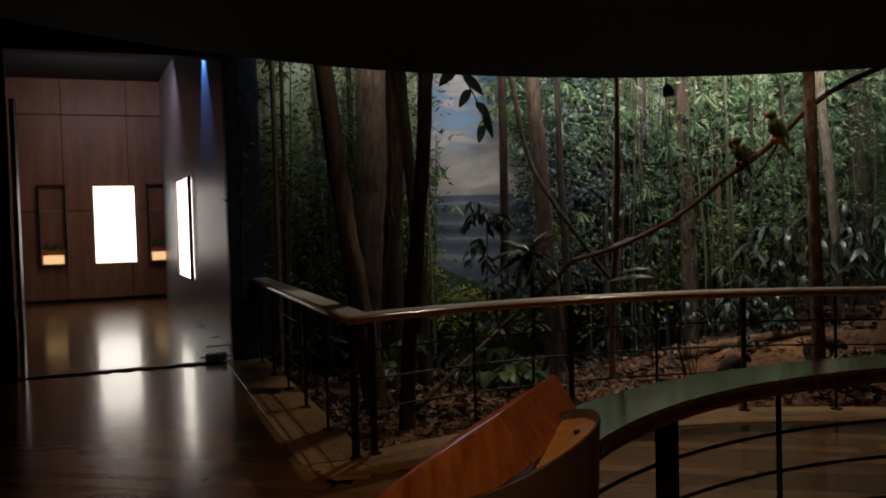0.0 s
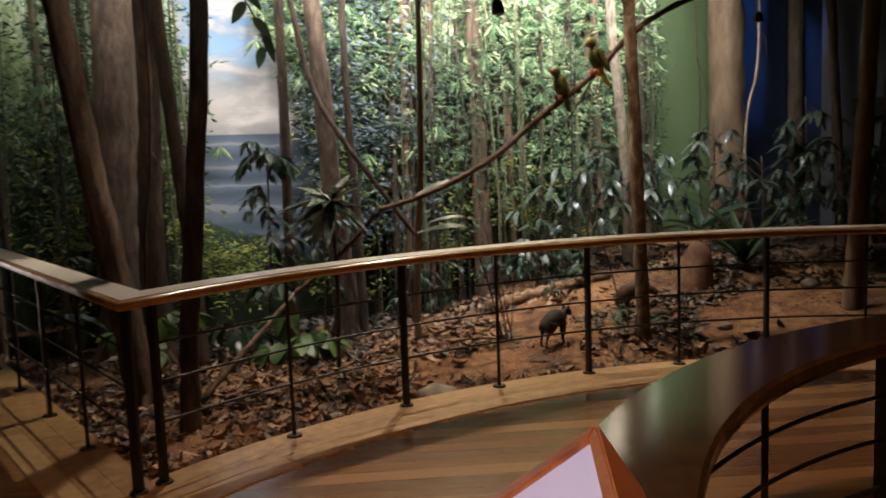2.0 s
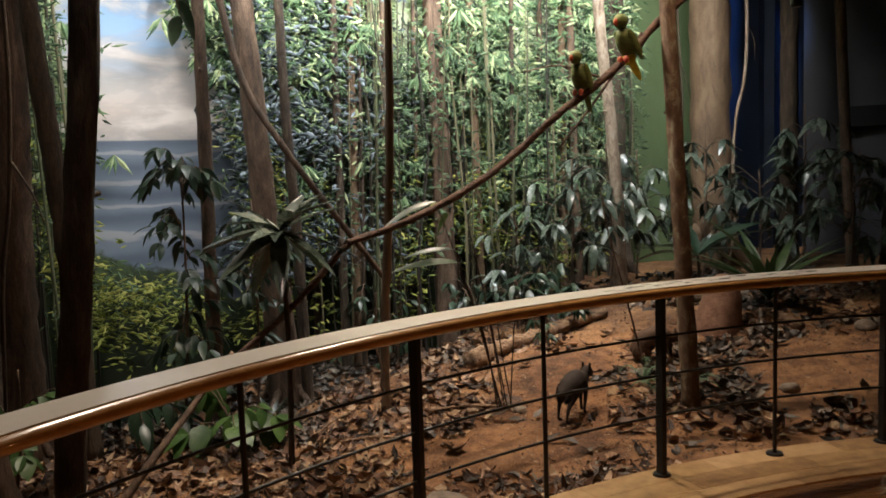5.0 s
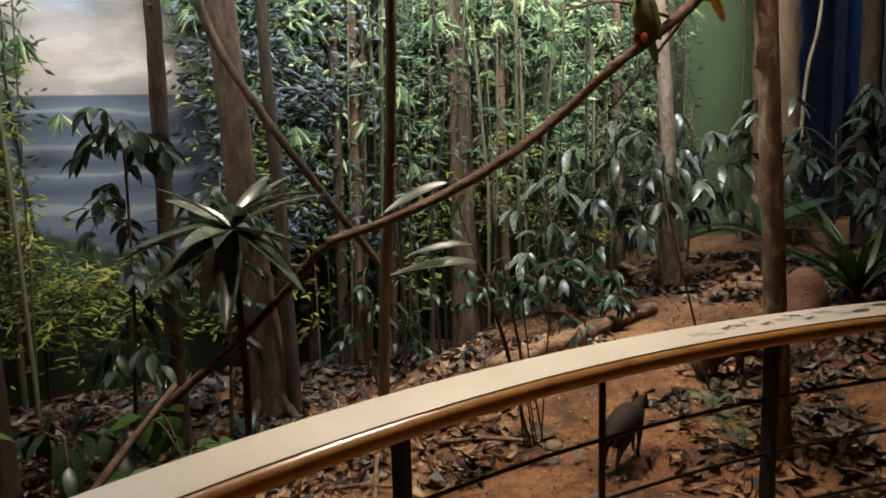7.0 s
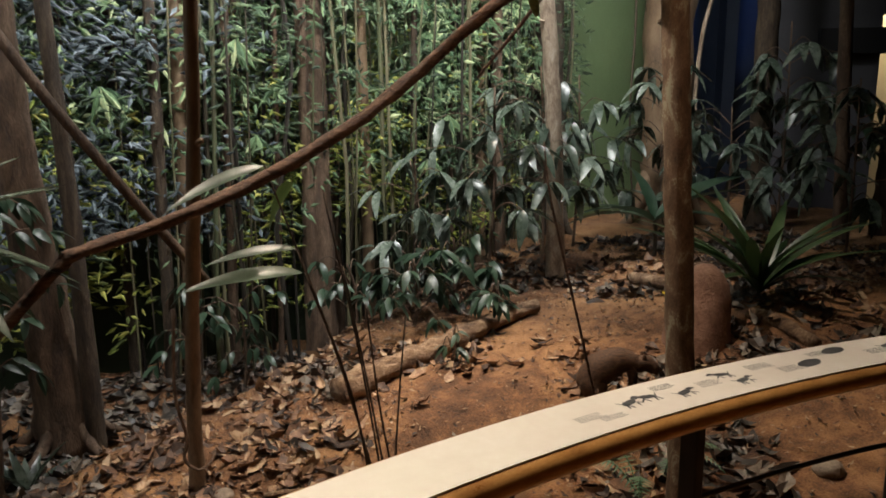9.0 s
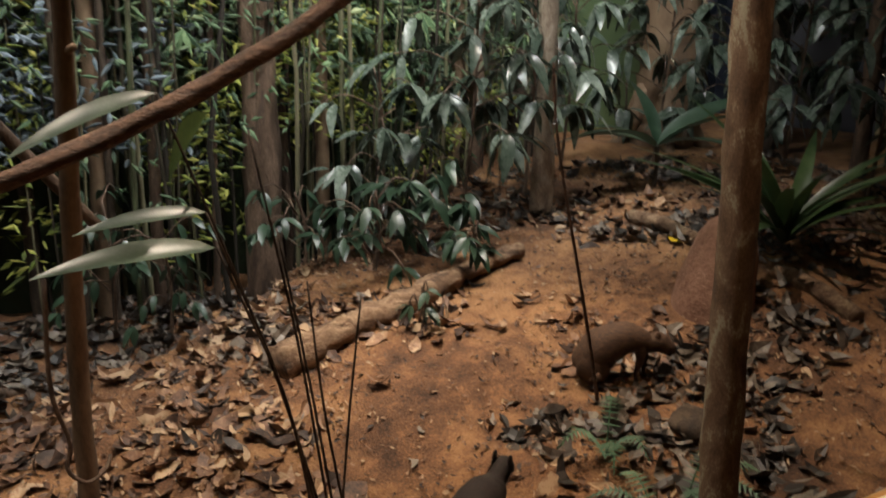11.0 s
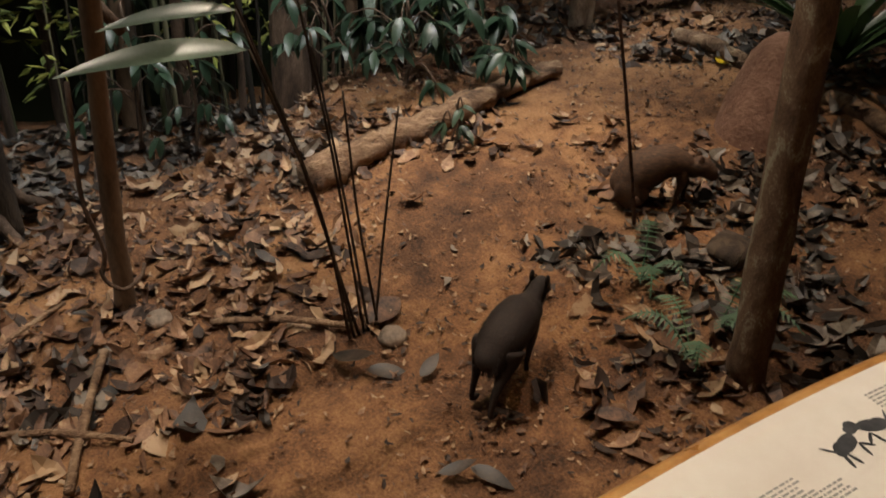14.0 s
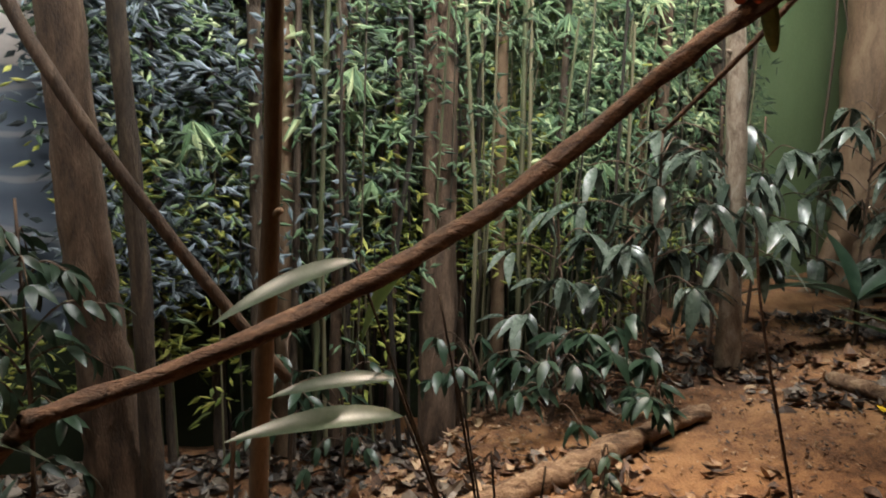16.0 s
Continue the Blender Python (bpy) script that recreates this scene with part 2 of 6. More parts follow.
def leaf_material(name, stops, rough, spread, vary, through=0.25):
    m = surface(name, stops, 9, (1, 1, 1), rough, 80, 0.15, 0.004, vary=vary, spread=spread)
    nt = m.node_tree
    bsdf = nt.nodes["Principled BSDF"]
    tr = nt.nodes.new("ShaderNodeBsdfTranslucent")
    mx = nt.nodes.new("ShaderNodeMixShader")
    mx.inputs[0].default_value = through
    col = bsdf.inputs["Base Color"].links[0].from_socket
    nt.links.new(col, tr.inputs["Color"])
    nt.links.new(bsdf.outputs[0], mx.inputs[1])
    nt.links.new(tr.outputs[0], mx.inputs[2])
    nt.links.new(mx.outputs[0], nt.nodes["Material Output"].inputs["Surface"])
    return m


LEAF_GLOSS = leaf_material("glossy_dark_leaf", [(0.1, (0.012, 0.026, 0.014)), (0.5, (0.028, 0.052, 0.030)), (0.9, (0.055, 0.09, 0.055))], 0.34, 0.3, "object", 0.12)
LEAF_GREY = leaf_material("dusty_grey_green_leaf", [(0.1, (0.024, 0.036, 0.026)), (0.5, (0.058, 0.078, 0.058)), (0.9, (0.15, 0.178, 0.142))], 0.27, 0.3, "object", 0.12)
LEAF_MID = leaf_material("mid_green_leaf", [(0.1, (0.025, 0.06, 0.016)), (0.5, (0.06, 0.12, 0.032)), (0.9, (0.11, 0.19, 0.055))], 0.42, 0.3, "object", 0.3)
LEAF_LONG = leaf_material("long_grey_green_leaf", [(0.1, (0.022, 0.036, 0.022)), (0.5, (0.05, 0.075, 0.048)), (0.9, (0.09, 0.12, 0.085))], 0.36, 0.3, "object", 0.12)
LEAF_NEST = leaf_material("deep_green_frond", [(0.1, (0.014, 0.032, 0.012)), (0.5, (0.032, 0.062, 0.022)), (0.9, (0.06, 0.10, 0.038))], 0.36, 0.3, "object", 0.2)
FERN = leaf_material("fern_green", [(0.1, (0.03, 0.07, 0.035)), (0.5, (0.07, 0.13, 0.07)), (0.9, (0.13, 0.20, 0.11))], 0.5, 0.3, "object", 0.2)
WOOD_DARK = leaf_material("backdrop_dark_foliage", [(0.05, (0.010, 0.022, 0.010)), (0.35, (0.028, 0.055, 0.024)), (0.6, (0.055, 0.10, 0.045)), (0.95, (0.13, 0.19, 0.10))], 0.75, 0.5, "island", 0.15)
# paler leaf copy for the upper backdrop, with light from above in its colour
WOOD_BRIGHT = leaf_material("backdrop_lit_foliage", [(0.05, (0.035, 0.075, 0.035)), (0.4, (0.09, 0.16, 0.07)), (0.7, (0.18, 0.27, 0.13)), (0.95, (0.42, 0.48, 0.26))], 0.75, 0.5, "island", 0.2)
WOOD_YELLOW = leaf_material("backdrop_yellow_green_foliage", [(0.05, (0.05, 0.07, 0.012)), (0.4, (0.14, 0.18, 0.03)), (0.7, (0.25, 0.28, 0.05)), (0.95, (0.40, 0.40, 0.10))], 0.75, 0.5, "island", 0.2)

WOOD_COOL = leaf_material("backdrop_blue_grey_foliage", [(0.05, (0.014, 0.022, 0.024)), (0.4, (0.034, 0.05, 0.054)), (0.7, (0.07, 0.095, 0.105)), (0.95, (0.17, 0.21, 0.24))], 0.7, 0.6, "island", 0.15)


def soil_material():
    m, nt, bsdf = nodes_of("red_forest_soil")
    vec = coords(nt)
    big, mid, fine = noise_node(nt, vec, 1.1, 4, 0.6, 0.4), noise_node(nt, vec, 9, 5, 0.65), noise_node(nt, vec, 90, 3, 0.7)
    f = maths(nt, "ADD", maths(nt, "MULTIPLY", big, 0.55), maths(nt, "ADD", maths(nt, "MULTIPLY", mid, 0.35), maths(nt, "MULTIPLY", fine, 0.3)))
    f = maths(nt, "SUBTRACT", f, 0.08)
    r = ramp(nt, [(0.38, (0.045, 0.021, 0.010)), (0.48, (0.145, 0.066, 0.029)), (0.56, (0.27, 0.133, 0.056)), (0.68, (0.42, 0.23, 0.105))])
    nt.links.new(f, r.inputs["Fac"])
    nt.links.new(r.outputs["Color"], bsdf.inputs["Base Color"])
    bsdf.inputs["Roughness"].default_value = 0.9
    bump(nt, bsdf, maths(nt, "ADD", maths(nt, "MULTIPLY", mid, 0.6), maths(nt, "MULTIPLY", fine, 0.5)), 1.0, 0.035)
    return m


SOIL = soil_material()


def mural_material():
    """A painted landscape: cloudy sky, grey sea with breakers, and forest to both sides of the gap."""
    m, nt, bsdf = nodes_of("painted_landscape")
    tc = nt.nodes.new("ShaderNodeTexCoord").outputs["Object"]
    sep = nt.nodes.new("ShaderNodeSeparateXYZ")
    nt.links.new(tc, sep.inputs[0])
    x, z = sep.outputs["X"], sep.outputs["Z"]
    flat = nt.nodes.new("ShaderNodeMapping")
    flat.inputs["Scale"].default_value = (0.8, 0, 2.4)
    nt.links.new(tc, flat.inputs["Vector"])
    cloud = noise_node(nt, flat.outputs["Vector"], 1.6, 6, 0.55, 0.3)
    up = maths(nt, "MULTIPLY", maths(nt, "SUBTRACT", z, 2.05), 0.75, True)
    sky = ramp(nt, [(0.0, (0.36, 0.33, 0.31)), (0.18, (0.52, 0.44, 0.39)), (0.4, (0.50, 0.48, 0.47)), (0.65, (0.27, 0.39, 0.55)), (1.0, (0.20, 0.34, 0.54))])
    nt.links.new(up, sky.inputs["Fac"])
    cl = ramp(nt, [(0.38, (0.15, 0.165, 0.205)), (0.5, (0.42, 0.385, 0.37)), (0.66, (0.66, 0.60, 0.56))])
    nt.links.new(cloud, cl.inputs["Fac"])
    cfac = ramp(nt, [(0.40, (0, 0, 0)), (0.56, (0.9, 0.9, 0.9))])
    nt.links.new(cloud, cfac.inputs["Fac"])
    skyc = mixc(nt, cfac.outputs["Color"], sky.outputs["Color"], cl.outputs["Color"])
    wv = nt.nodes.new("ShaderNodeTexWave")
    wv.bands_direction, wv.wave_profile = "Z", "SIN"
    for k, v in (("Scale", 1.05), ("Distortion", 9.0), ("Detail", 7.0), ("Detail Scale", 1.1)):
        wv.inputs[k].default_value = v
    sm = nt.nodes.new("ShaderNodeMapping")
    sm.inputs["Scale"].default_value = (0.34, 0, 1)
    nt.links.new(tc, sm.inputs["Vector"])
    nt.links.new(sm.outputs["Vector"], wv.inputs["Vector"])
    sea = ramp(nt, [(0.0, (0.085, 0.11, 0.15)), (0.5, (0.115, 0.145, 0.195)), (0.92, (0.15, 0.18, 0.23)), (0.99, (0.27, 0.285, 0.31))])
    nt.links.new(wv.outputs["Fac"], sea.inputs["Fac"])
    horizon = maths(nt, "MULTIPLY", maths(nt, "SUBTRACT", z, 2.03), 60, True)
    view = mixc(nt, horizon, sea.outputs["Color"], skyc)
    leafn, dab = noise_node(nt, tc, 2.2, 4, 0.6), noise_node(nt, tc, 16, 6, 0.75, 1.0)
    # forest paint lightens with height: brightness from above is put into the colour
    rise = maths(nt, "MULTIPLY", maths(nt, "SUBTRACT", z, 1.5), 0.15)
    ff = maths(nt, "ADD", maths(nt, "ADD", maths(nt, "MULTIPLY", leafn, 0.4), maths(nt, "MULTIPLY", dab, 0.55)), rise)
    streak = nt.nodes.new("ShaderNodeMapping")
    streak.inputs["Scale"].default_value = (7.0, 0, 0.22)
    nt.links.new(tc, streak.inputs["Vector"])
    stems = noise_node(nt, streak.outputs["Vector"], 1.0, 3, 0.7, 0.2)
    ff = maths(nt, "ADD", ff, maths(nt, "MULTIPLY", maths(nt, "SUBTRACT", stems, 0.5), 0.55))
    wood = ramp(nt, [(0.30, (0.020, 0.032, 0.014)), (0.46, (0.050, 0.080, 0.032)), (0.58, (0.125, 0.17, 0.07)), (0.68, (0.27, 0.34, 0.15)), (0.82, (0.62, 0.68, 0.50))])
    nt.links.new(ff, wood.inputs["Fac"])
    edge = maths(nt, "MULTIPLY", maths(nt, "SUBTRACT", noise_node(nt, tc, 3.5, 4, 0.6), 0.5), 0.9)
    xe = maths(nt, "ADD", x, edge)
    gap = maths(nt, "MULTIPLY", maths(nt, "MULTIPLY", maths(nt, "ADD", xe, 0.75), 25, True), maths(nt, "MULTIPLY", maths(nt, "SUBTRACT", maths(nt, "SUBTRACT", 0.98, maths(nt, "MULTIPLY", maths(nt, "SUBTRACT", z, 1.6), 0.30, True)), xe), 25, True))
    low = maths(nt, "MULTIPLY", maths(nt, "SUBTRACT", maths(nt, "ADD", z, maths(nt, "MULTIPLY", edge, 0.5)), maths(nt, "ADD", 0.75, maths(nt, "MULTIPLY", x, -0.45))), 20, True)
    nt.links.new(mixc(nt, maths(nt, "MULTIPLY", gap, low), wood.outputs["Color"], view), bsdf.inputs["Base Color"])
    bsdf.inputs["Roughness"].default_value = 0.85
    bump(nt, bsdf, dab, 0.1, 0.004)
    return m


MURAL = mural_material()

# ---- builders ----


def finish(bm, name, material, smooth=True):
    me = bpy.data.meshes.new(name)
    bm.normal_update()
    bm.to_mesh(me)
    bm.free()
    for mm in material if isinstance(material, (list, tuple)) else (material,):
        me.materials.append(mm)
    if smooth:
        for p in me.polygons:
            p.use_smooth = True
    return me


def part(name, bm, material, parent=None, label="", smooth=False):
    ob = new(name, finish(bm, name, material, smooth))
    if parent is not None:
        ob.parent = parent
    if label:
        ob["label"] = label
    return ob


def thing(name, at, label, category, group="", kind=""):
    ob = new(name)
    ob.empty_display_size = 0.1
    ob.location = at
    return tagged(ob, label, category, group, kind)


def box(bm, centre, size, turn=0.0, bevel=0.0, tilt=None):
    m = Matrix.Translation(centre) @ Matrix.Rotation(turn, 4, "Z")
    if tilt is not None:
        m = m @ tilt
    r = bmesh.ops.create_cube(bm, size=1.0, matrix=m @ Matrix.Diagonal((*size, 1)))
    if bevel > 0:
        es = list({e for v in r["verts"] for e in v.link_edges})
        bmesh.ops.bevel(bm, geom=es, offset=bevel, segments=2, affect="EDGES", profile=0.7)


def wall_between(name, a, b, z0, z1, thick, material, label, category="wall", kind="structure"):
    bm = bmesh.new()
    a, b = Vector(a), Vector(b)
    d = b - a
    box(bm, ((a.x + b.x) / 2, (a.y + b.y) / 2, (z0 + z1) / 2), (d.length, thick, z1 - z0), math.atan2(d.y, d.x))
    return tagged(part(name, bm, material), label, category, "", kind)


def tube(bm, pts, radii, sides=10, wobble=0.0, seed=0, caps=True):
    """A tapered limb along points, with an uneven skin."""
    pts = [Vector(p) for p in pts]
    rings = []
    side = None
    for i, p in enumerate(pts):
        ahead = (pts[min(i + 1, len(pts) - 1)] - pts[max(i - 1, 0)]).normalized()
        if side is None:
            side = ahead.orthogonal().normalized()
        side = (side - ahead * side.dot(ahead)).normalized()
        other = ahead.cross(side)
        ring = []
        for k in range(sides):
            a = 2 * math.pi * k / sides
            d = side * math.cos(a) + other * math.sin(a)
            r = radii[i]
            if wobble:
                r *= 1 + wobble * noise.noise(Vector((d.x * 1.3 + seed, d.y * 1.3, p.z * 2.3 + p.x + i * 0.4)))
            ring.append(bm.verts.new(p + d * r))
        rings.append(ring)
    for a, b in zip(rings, rings[1:]):
        for k in range(sides):
            bm.faces.new((a[k], a[(k + 1) % sides], b[(k + 1) % sides], b[k]))
    if caps:
        bm.faces.new(list(reversed(rings[0])))
        bm.faces.new(rings[-1])


def smooth_line(pts, n):
    """Points on a Catmull-Rom line through pts."""
    pts = [Vector(p) for p in pts]
    ext = [pts[0] * 2 - pts[1], *pts, pts[-1] * 2 - pts[-2]]
    out = []
    for i in range(n + 1):
        s = i / n * (len(pts) - 1)
        k = min(int(s), len(pts) - 2)
        t = s - k
        a, b, c, d = ext[k : k + 4]
        out.append(0.5 * ((2 * b) + (c - a) * t + (2 * a - 5 * b + 4 * c - d) * t * t + (3 * b - a - 3 * c + d) * t ** 3))
    return out


def limb(name, pts, r0, r1, material, parent=None, label="", sides=10, n=24, wobble=0.12, seed=0, flare=0.0):
    bm = bmesh.new()
    line = smooth_line(pts, n)
    radii = [r0 + (r1 - r0) * i / n + flare * math.exp(-i / n * 9) for i in range(n + 1)]
    tube(bm, line, radii, sides, wobble, seed)
    return part(name, bm, material, parent, label, True)


def leaf_mesh(name, length, width, material, droop=0.25, fold=0.25, n=6, waist=0.45):
    """A pointed leaf along +x with a folded midrib."""
    bm = bmesh.new()
    rows = []
    for i in range(n + 1):
        t = i / n
        w = width * 0.5 * (math.sin(math.pi * t ** (0.5 / waist * 0.75)) ** 0.8 if 0 < t < 1 else 0.02)
        zc = -droop * length * t * t
        rows.append([bm.verts.new((length * t, s * w, zc + abs(s) * w * fold)) for s in (-1, 0, 1)])
    for a, b in zip(rows, rows[1:]):
        bm.faces.new((a[0], b[0], b[1], a[1]))
        bm.faces.new((a[1], b[1], b[2], a[2]))
    return finish(bm, name, material)


def place_leaf(mesh, parent, at, heading, pitch, roll=0.0, scale=1.0, name="leaf"):
    ob = new(name, mesh)
    ob.parent = parent
    ob.matrix_basis = Matrix.Translation(at) @ Euler((0, 0, heading)).to_matrix().to_4x4() @ Euler((0, -pitch, 0)).to_matrix().to_4x4() @ Euler((roll, 0, 0)).to_matrix().to_4x4() @ Matrix.Scale(scale, 4)
    return ob

# ---- plan ----
CX, CY, R = 2.498, 1.446, 5.068  # the round walkway's centre and the railing's radius


def on_arc(deg, r, z=0.0):
    a = radians(deg)
    return Vector((CX + r * math.sin(a), CY + r * math.cos(a), z))


CORNER, LEFT_END = on_arc(-42, R), Vector((-2.85, 9.75, 0))
RIDGE = ((-3.2, 9.5), (-0.4, 9.7), (0.55, 9.4), (1.1, 9.72), (1.7, 10.02), (2.15, 10.1), (2.6, 10.3), (3.0, 10.68), (3.5, 10.8), (4.2, 11.1), (4.7, 11.45), (5.4, 12.4))


def ridge_y(x):
    for (xa, ya), (xb, yb) in zip(RIDGE, RIDGE[1:]):
        if x <= xb:
            return ya + (yb - ya) * max(0.0, (x - xa) / (xb - xa))
    return 20.0


def ease(t):
    t = min(1.0, max(0.0, t))
    return t * t * (3 - 2 * t)


def left_side(x, y):
    """Metres to the display's side of the straight railing (negative: on the hall's side)."""
    d = (LEFT_END - CORNER).normalized()
    return (x - CORNER.x) * d.y - (y - CORNER.y) * d.x


def ground(x, y):
    base = -0.765 + 0.12 * x + 0.04 * y
    base = max(-0.28, base)
    base = min(base, 0.26)
    v = Vector((x, y, 0))
    bumps = 0.05 * noise.noise(v * 0.9) + 0.035 * noise.noise(v * 2.7) + 0.013 * noise.noise(v * 8)
    off = math.hypot(x - CX, y - CY) - R - 0.05
    if x < CORNER.x + 0.2:
        off = min(off, left_side(x, y)) if off > 0 else left_side(x, y)
    k = ease(off / 0.9)
    z = -0.10 + (base + 0.10 + bumps) * k
    if off < 0.06:
        z = -0.10 - 0.2 * ease((0.06 - off) / 0.12)
    drop = y - ridge_y(x)
    if drop > 0:
        # a hollow behind the ridge, sunk deeper for shade, rising again to the backdrop
        z += (-0.50 + 0.16 * ease(drop / 1.4) + 0.05 * noise.noise(v * 3.1) - z) * ease(drop / 0.4)
    return z


# ---- setting ----
def arc_slab(bm, r0, r1, d0, d1, z0, z1, n):
    cols = [[bm.verts.new(on_arc(d0 + (d1 - d0) * i / n, r, z)) for r, z in ((r0, z0), (r1, z0), (r1, z1), (r0, z1))] for i in range(n + 1)]
    for a, b in zip(cols, cols[1:]):
        for k in range(4):
            bm.faces.new((a[k], b[k], b[(k + 1) % 4], a[(k + 1) % 4]))
    bm.faces.new(cols[0])
    bm.faces.new(list(reversed(cols[-1])))


bm = bmesh.new()
nx, ny = 230, 120
grid = [[bm.verts.new((-3.6 + 13.2 * i / nx, 4.8 + 9.4 * j / ny, ground(-3.6 + 13.2 * i / nx, 4.8 + 9.4 * j / ny))) for i in range(nx + 1)] for j in range(ny + 1)]
for j in range(ny):
    for i in range(nx):
        bm.faces.new((grid[j][i], grid[j][i + 1], grid[j + 1][i + 1], grid[j + 1][i]))
tagged(part("ground", bm, SOIL, smooth=True), "red-orange trodden forest soil, sloping up towards the back", "ground", "", "structure")

# subfloor of the whole building, under boards and soil
bm = bmesh.new()
box(bm, (4, 8, -1.25), (44, 40, 0.3))
tagged(part("subfloor", bm, BLACK), "black screed under the boards", "floor", "", "structure")

bm = bmesh.new()
arc_slab(bm, 0.02, R - 0.43, -180, 180, -0.45, -0.042, 72)
tagged(part("floor_screed", bm, BLACK), "black screed under the walkway boards", "floor", "", "structure")

# painted backdrop: a gently curved wall
MURAL_LINE = smooth_line([(-3.05, 9.9, 0), (-2.2, 10.65, 0), (-1, 11.15, 0), (0, 11.38, 0), (1.5, 11.55, 0), (3, 11.66, 0), (4.4, 12.0, 0), (6.25, 12.6, 0)], 48)


def mural_at(x):
    for a, b in zip(MURAL_LINE, MURAL_LINE[1:]):
        if a.x <= x <= b.x:
            return a.y + (b.y - a.y) * (x - a.x) / (b.x - a.x)
    return MURAL_LINE[0].y if x < MURAL_LINE[0].x else MURAL_LINE[-1].y


bm = bmesh.new()
for back in (0.0, 0.12):
    lo = [bm.verts.new((p.x, p.y + back, -0.95)) for p in MURAL_LINE]
    hi = [bm.verts.new((p.x, p.y + back, 4.7)) for p in MURAL_LINE]
    for i in range(len(lo) - 1):
        bm.faces.new((lo[i], lo[i + 1], hi[i + 1], hi[i]))
tagged(part("wall_backdrop", bm, MURAL, smooth=True), "curved backdrop painted with forest, cloudy sky and a grey sea", "painted backdrop", "", "structure")

wall_between("wall_green", (6.28, 12.68), (7.7, 13.0), -0.6, 4.7, 0.12, GREENWALL, "plain sage-green painted wall beside the backdrop")
wall_between("wall_navy", (7.6, 13.5), (10.3, 13.35), -0.6, 5.2, 0.14, NAVY, "dark navy painted wall washed by a blue lamp")
# partition with a doorway and an opening over its transom
wall_between("wall_partition_west", (9.2, 12.5), (9.86, 11.56), -0.6, 5.2, 0.2, GREYWALL, "dim grey partition wall")
wall_between("wall_partition_east", (10.35, 10.95), (13.0, 8.2), -0.6, 5.2, 0.2, GREYWALL, "dim grey partition wall")
wall_between("wall_partition_top", (9.86, 11.56), (10.4, 10.9), 2.5, 5.2, 0.2, GREYWALL, "dim grey wall over the opening")
wall_between("transom", (9.3, 11.95), (11.0, 10.2), 2.06, 2.34, 0.3, BLACK, "black beam across the opening", "beam")
wall_between("wall_far_room", (10.5, 15.6), (15.5, 11.0), -0.6, 5.0, 0.15, CREAM, "cream wall of the lit room beyond")
wall_between("wall_far_room_side", (9.0, 13.0), (10.4, 15.4), -0.6, 5.0, 0.15, NAVY, "dark navy side wall of the room beyond")

# hall ceiling: a low black disc whose rim hides the lamps
bm = bmesh.new()
arc_slab(bm, 0.02, 6.05, -180, 180, 3.0, 3.35, 96)
tagged(part("ceiling", bm, BLACK), "matt black round ceiling with a curved edge", "ceiling", "", "structure")
bm = bmesh.new()
box(bm, (4, 8, 5.3), (44, 40, 0.2))
tagged(part("ceiling_upper", bm, BLACK), "high black ceiling", "ceiling", "", "structure")
for nm, a, b in (("wall_west", (-17.5, -9), (-17.5, 27)), ("wall_north", (-17.5, 26.5), (25, 26.5)), ("wall_east", (25, 27), (25, -9)), ("wall_south", (25, -8), (-17.5, -8))):
    wall_between(nm, a, b, -0.7, 5.3, 0.3, BLACK, "plain black outer wall")
wall_between("wall_behind_backdrop", (-3.2, 10.2), (-3.9, 14.0), -0.6, 5.2, 0.15, BLACK, "black side wall")

# west side: black jamb, steel-clad pier, corridor with cherry panels
wall_between("wall_jamb", (-5.33, 8.6), (-9.5, 6.5), -0.1, 5.2, 0.25, BLACK, "black wall beside the doorway")
bm = bmesh.new()
box(bm, (-5.27, 8.63, 1.6), (0.05, 0.28, 3.2), radians(24), 0.01)
tagged(part("door_jamb", bm, PIER), "steel edge strip of the doorway", "door jamb", "", "structure")
bm = bmesh.new()
box(bm, (-3.0, 9.86, 2.3), (0.42, 0.34, 5.2), radians(22), 0.02)
tagged(part("pier", bm, NAVY), "dark blue pier between doorway and display", "pier", "", "structure")
wall_between("wall_corridor", (-3.1, 10.25), (-7.8, 19.65), -0.1, 5.2, 0.16, PIER, "brushed steel corridor wall in blue light")
bm = bmesh.new()
box(bm, (-3.35, 9.62, 0.05), (0.26, 0.12, 0.1), radians(22), 0.01)
box(bm, (-3.33, 9.7, 0.045), (0.42, 0.03, 0.09), radians(112), 0.005)
tagged(part("baseboard", bm, PIER), "scuffed steel baseboard at the foot of the corridor wall", "baseboard", "", "structure")
wall_between("lintel", (-5.6, 8.45), (-3.0, 9.6), 3.75, 5.2, 0.25, BLACK, "black lintel over the doorway")

